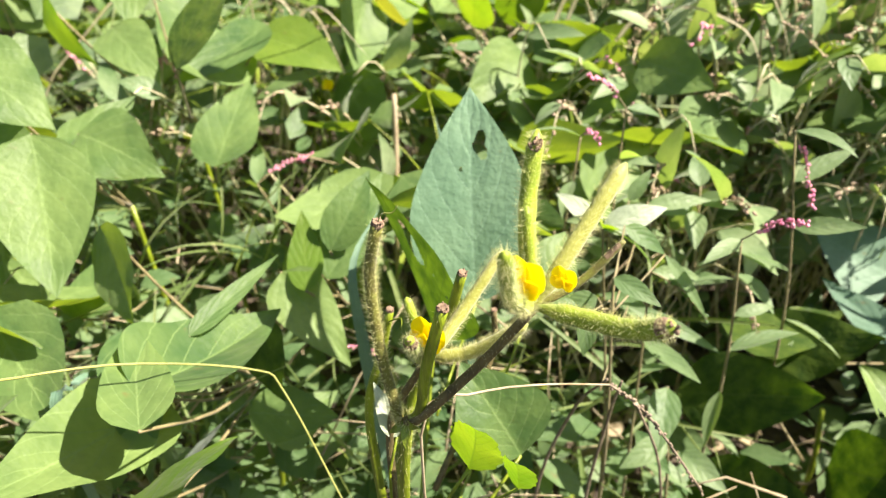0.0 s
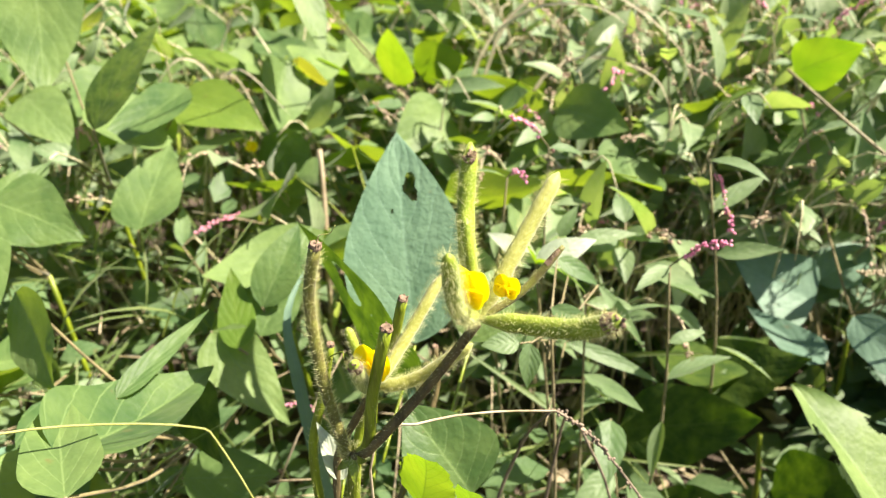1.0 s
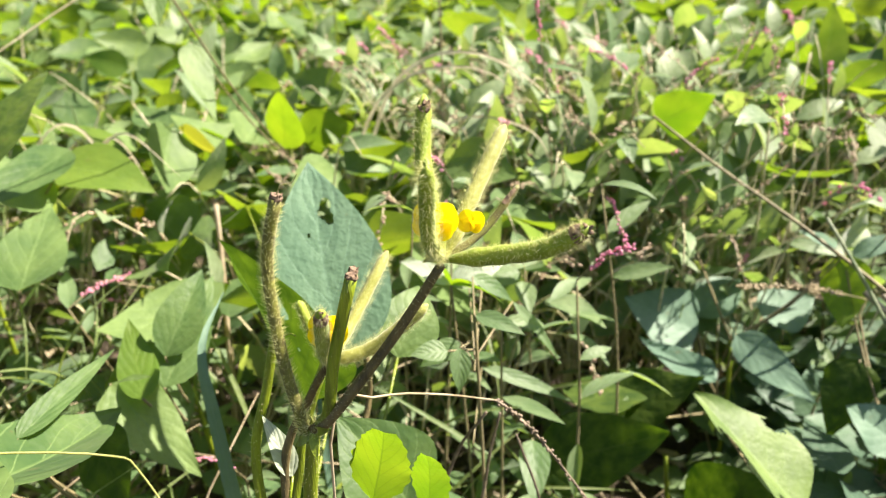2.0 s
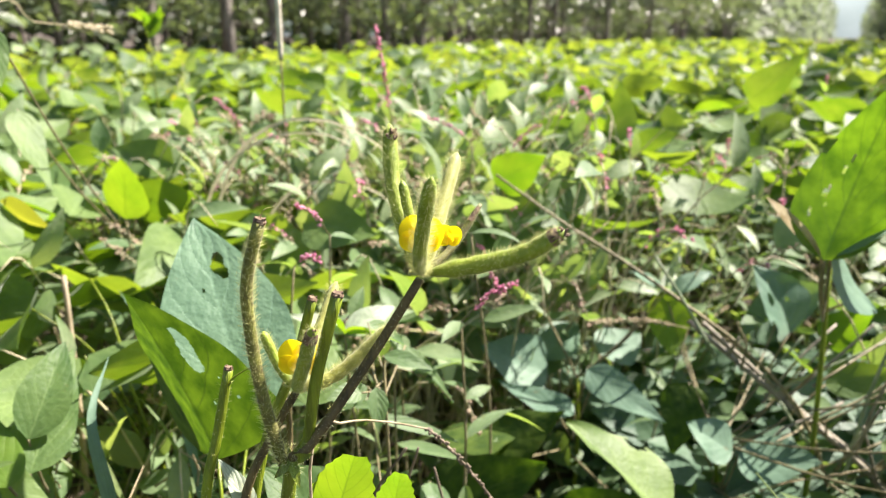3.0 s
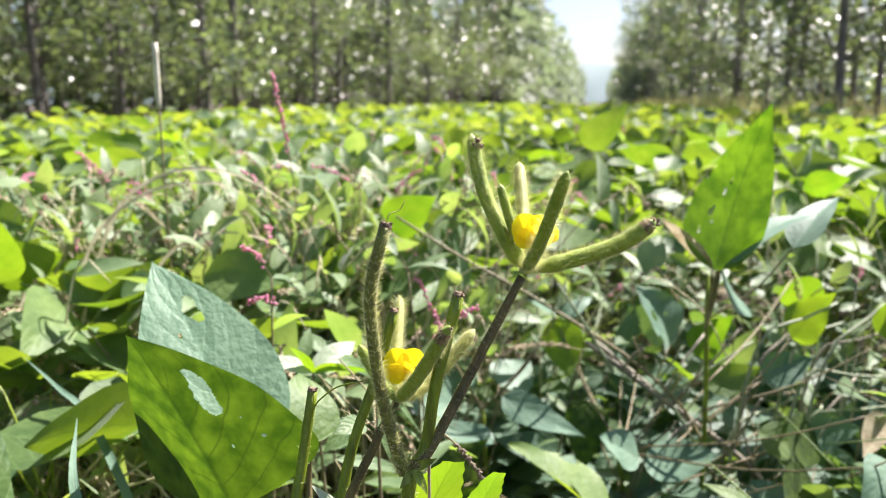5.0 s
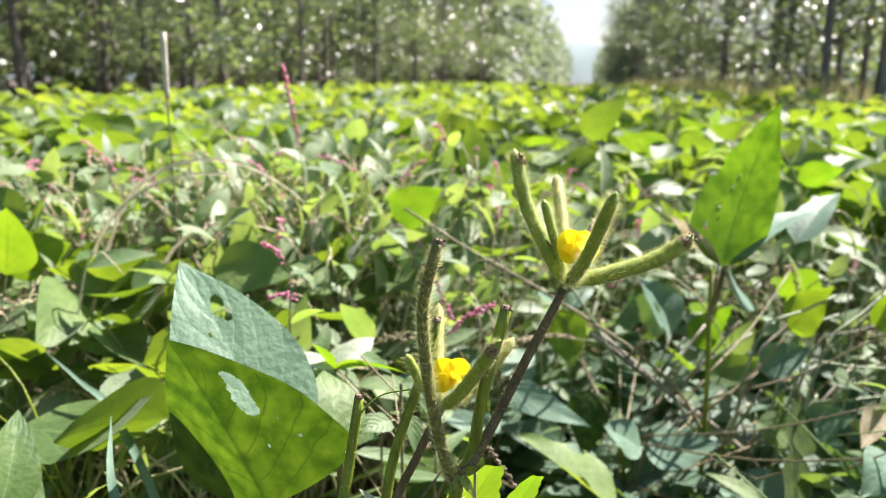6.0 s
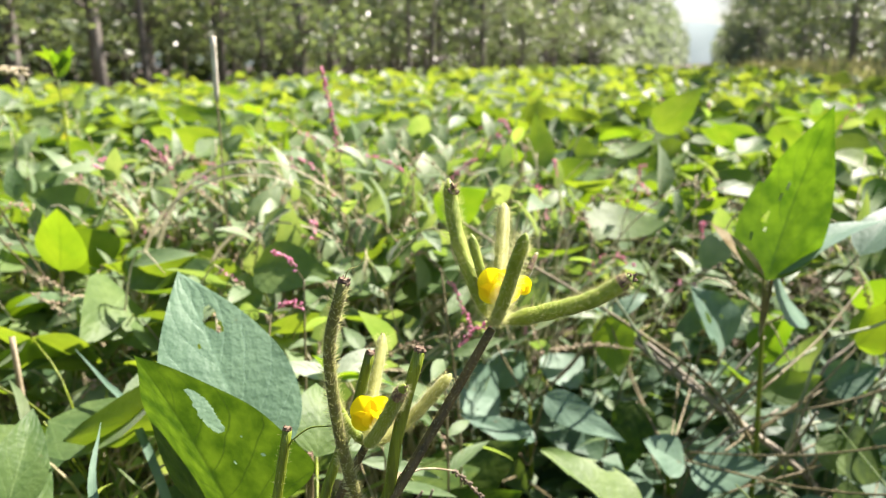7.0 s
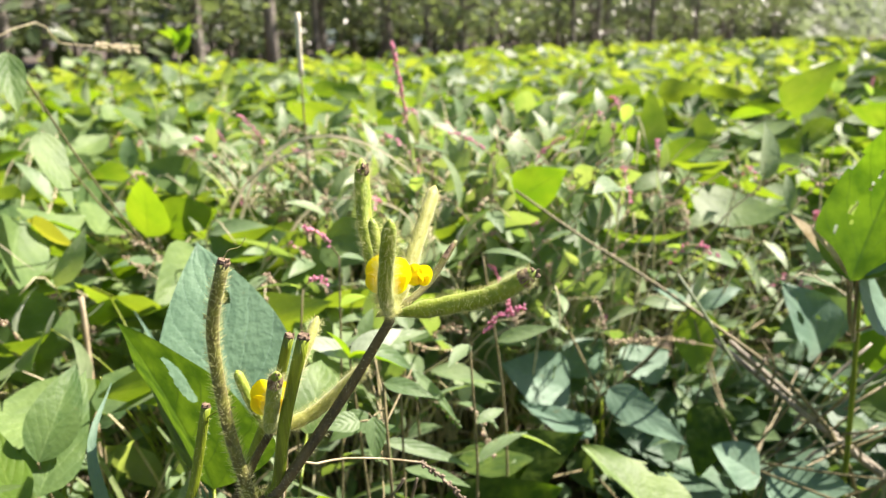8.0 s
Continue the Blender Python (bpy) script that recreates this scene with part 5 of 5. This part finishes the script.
seedling = thing("small_weed", (.0, .53, 0), label="small weed with whitish oval leaves and a yellow-green shoot", category="weed", group="small weeds")
SEED_TOP = Vector((-0.016, 0.510, 0.389)) - Vector((.0, .53, 0))
stem_part(seedling, [Vector((0, 0, -.01)), SEED_TOP * .5 + Vector((.006, 0, 0)), SEED_TOP], .0015, .0010, M_STEM_WEED, "stem", n=9, sides=6, seed=5)
for tip, wide, face, mat in (((-0.056, 0.536, 0.396), .017, (.3, -.5, .8), M_PALE_LEAF), ((0.024, 0.532, 0.400), .020, (.3, -.6, .7), M_PALE_LEAF), ((-0.032, 0.512, 0.410), .011, (.5, .5, .5), M_LEAF_YOUNG), ((0.003, 0.494, 0.397), .010, (.2, .5, .6), M_LEAF_YOUNG), ((0.023, 0.471, 0.392), .011, (.2, .5, .6), M_LEAF_YOUNG)):
    leaf_part(seedling, SEED_TOP, Vector(tip) - Vector((.0, .53, 0)), face, wide, mat, nl=10, nw=6, droop=.08, fold=.15)

protos = [smartweed(900 + k, .34 + .03 * (k % 3), (1, 2, 0, 1, 1)[k]) for k in range(5)]
r = random.Random(91)
taken = []
for _ in range(3000):
    x, y = r.uniform(-1.3, 2.0), r.uniform(.55, 2.4)
    if clearing(x, y, 1.7) or abs(x - .3 * y) > .85 * y + .2 or math.hypot(x, y - .25) < .4 or any(math.hypot(x - a, y - b) < .17 for a, b in taken):
        continue
    taken.append((x, y))
    if len(taken) >= 60:
        break
for k, (x, y) in enumerate(taken):
    s = canopy(x, y) / .40 * r.uniform(.85, 1.12)
    m = pose(x, y, 0, 0, 0, r.uniform(0, 360))
    ob = protos[k] if k < 5 else copy_thing(protos[k % 5], m)
    ob.matrix_basis = m
    ob.scale = (s, s, s)
    for q in [c for c in ob.children if c.name.startswith("leaf")]:
        if in_the_way(pose(x, y, 0) @ (ob.matrix_basis.to_3x3() @ Vector(q.data.vertices[len(q.data.vertices) // 2].co) * s)):
            bpy.data.objects.remove(q)


# ---- undergrowth, grass and litter ----
def undergrowth():
    g, dry, gr = Geo(), Geo(), Geo()
    r = random.Random(123)
    for _ in range(15000):
        y = .32 + 2.1 * r.random() ** 1.5
        x = r.uniform(-.75 * y - .35, 1.35 * y + .25)
        near = math.hypot(x + .05, y - .26)
        if near < .1 or (y < .42 and -.25 < x < .12 and r.random() < .6):
            continue
        top = min(canopy(x, y) * .82, .10 + near * .5) * (.6 if clearing(x, y) else 1)
        p = Vector((x, y, r.uniform(.02, 1) * top))
        if in_the_way(p):
            continue
        az = r.uniform(0, 6.28)
        d = Vector((math.cos(az), math.sin(az), r.uniform(-.6, .6))).normalized()
        n = Vector((r.gauss(0, .45), r.gauss(0, .45), 1))
        kind = r.random()
        if kind < .45:
            if x > .02 and y < .72 and not clearing(x, y) and r.random() < .72:
                continue
            L = r.uniform(.025, .06)
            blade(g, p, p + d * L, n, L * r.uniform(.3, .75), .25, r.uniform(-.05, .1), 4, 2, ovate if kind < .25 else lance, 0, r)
        elif kind < .72:
            if x > .03 and y < .8:
                continue
            L = r.uniform(.06, .16)
            d = Vector((d.x, d.y, r.uniform(-.1, 1.2))).normalized()
            blade(gr, p, p + d * L, n, r.uniform(.002, .005), .4, r.uniform(0, .2), 5, 2, lance, 0, r)
        elif kind < .9:
            if (clearing(x, y) or (x > .2 and y < .95)) and r.random() < .75:
                continue
            q = p + Vector((d.x, d.y, r.uniform(-.3, 1.4))).normalized() * r.uniform(.05, .15)
            tube(dry if r.random() < .6 else gr, [p, p.lerp(q, .5) + Vector((r.uniform(-.01, .01), r.uniform(-.01, .01), .005)), q], [.0011, .0009, .0005], 4, r=r)
        else:
            if (clearing(x, y) or (x > .2 and y < .95)) and r.random() < .75:
                continue
            p.z = .012
            L = r.uniform(.03, .07)
            blade(dry, p, p + Vector((d.x, d.y, .1)) * L, n, L * r.uniform(.15, .6), .4, .1, 4, 2, lance, .05, r)
    low = Geo()
    for _ in range(1050):
        x, y = r.uniform(.30, .95), r.uniform(.42, 1.0)
        p = Vector((x, y, r.uniform(.02, .17)))
        if in_the_way(p):
            continue
        az = r.uniform(0, 6.28)
        d = Vector((math.cos(az), math.sin(az), r.uniform(-.5, .4))).normalized()
        L = r.uniform(.045, .09)
        blade(low, p, p + d * L, Vector((r.gauss(-.1, .5), r.gauss(-.2, .5), 1)), L * r.uniform(.5, .72), r.uniform(.05, .35), r.uniform(-.06, .08), 7, 4, ovate, .02, r)
    tagged(part("low_crop", low, M_LEAF_LOW), "low bluish green bean leaves over the soil", "crop", kind="stuff")
    tagged(part("undergrowth", g, M_WEED_SHADE), "tangle of small green weed leaves, under-crop shade put into their colour", "weeds", kind="stuff")
    tagged(part("dry_litter", dry, M_DRY), "dry straw and leaf litter on the soil", "litter", kind="stuff")
    tagged(part("grass", gr, M_GRASS), "fine green grass among the crop", "grass", kind="stuff")


def tangle():
    """Thin pale stems, seed spikes and small leaves that stand among and over the crop."""
    st, lv, pk, sd = Geo(), Geo(), Geo(), Geo()
    r = random.Random(321)
    for k in range(1080):
        y = .62 + 2.6 * r.random() ** 1.3
        x = r.uniform(-.7 * y - .2, 1.2 * y + .2)
        if k >= 450:
            x, y = r.gauss(.13, .15), r.uniform(.74, 1.35)
        if clearing(x, y, 1.4):
            continue
        h = canopy(x, y) * r.uniform(.8, 1.15)
        a = r.uniform(0, 6.28)
        run = r.uniform(.04, .2)
        top = Vector((x + math.cos(a) * run, y + math.sin(a) * run, h))
        pts = curve_points([Vector((x, y, h * .3)), Vector((x, y, h * .3)).lerp(top, .55) + Vector((0, 0, .05)), top, top + Vector((math.cos(a) * .03, math.sin(a) * .03, r.uniform(-.04, .03)))], 10)
        if any(in_the_way(p, .6) for p in pts[3::2]):
            continue
        tube(st, pts, [.0013, .0013, .0012, .0012, .0011, .001, .0009, .0008, .0007, .0005], 5, r=r)
        pink = r.random() < .06
        for p, t, u, w in frames_along(pts)[5:] if r.random() < (.22 if k < 450 else .4) or pink else ():
            for _ in range(4):
                d = (u * r.uniform(-1, 1) + w * r.uniform(-1, 1)).normalized()
                s = r.uniform(.0025, .0046)
                q = p + t * r.uniform(-.008, .008) + d * s * .3
                tube(pk if pink else sd, [q, q + d * s * .4 + t * s * .3, q + d * s * .6 + t * s], [s * .25, s * .4, s * .08], 5, r=r)
        for p, t, u, w in frames_along(pts)[2:8:3] if r.random() < .7 else frames_along(pts)[2:8:2]:
            d = (u * r.uniform(-1, 1) + w * r.uniform(-1, 1) + t * .6).normalized()
            L = r.uniform(.032, .078)
            if in_the_way(p + d * L * .5):
                continue
            blade(lv, p, p + d * L, Vector((r.gauss(.3, .45), r.gauss(-.2, .45), 1)), L * r.uniform(.28, .55), .3, .08, 5, 2, lance, 0, r)
    tagged(part("weed_stems", st, M_STRAW_STEM), "tangle of thin pale weed stems", "weeds", kind="stuff")
    tagged(part("seed_spikes", sd, M_SEED), "small tan seed spikes on thin weed stems", "weeds", kind="stuff")
    tagged(part("weed_leaves", lv, M_WEED_FIELD), "small narrow weed leaves over the crop", "weeds", kind="stuff")
    tagged(part("pink_spikes", pk, M_PINK), "small pink weed flower spikes over the crop", "flowers", kind="stuff")


M_STRAW_STEM = skin_material("pale_weed_stem", (0.32, 0.31, 0.14), (0.64, 0.56, 0.38), 60, 0.6, 0.1)
M_WEED_FIELD = leaf_material("small_weed_leaf", (0.06, 0.14, 0.04), (0.31, 0.39, 0.20), (0.20, 0.36, 0.04), (0.45, 0.55, 0.10), share=0.38, island=True, veins=4.0, rough=0.5, gloss=0.45)
# Darker copy of the weed leaf: shade under the crop put into colour.
M_WEED_SHADE = leaf_material("shade_toned_weed_leaf", (0.04, 0.10, 0.03), (0.15, 0.23, 0.09), (0.12, 0.24, 0.02), (0.30, 0.42, 0.05), island=True, veins=4.0, share=0.35, gloss=0.35)
M_SEED = skin_material("tan_seed", (0.30, 0.21, 0.13), (0.56, 0.43, 0.31), 200, 0.7, 0.0, through_share=0.2)
M_LEAF_LOW = leaf_material("low_bean_leaf", (0.035, 0.09, 0.05), (0.12, 0.205, 0.12), (0.09, 0.20, 0.02), (0.22, 0.34, 0.04), island=True, share=0.28, gloss=0.3)
undergrowth()
tangle()
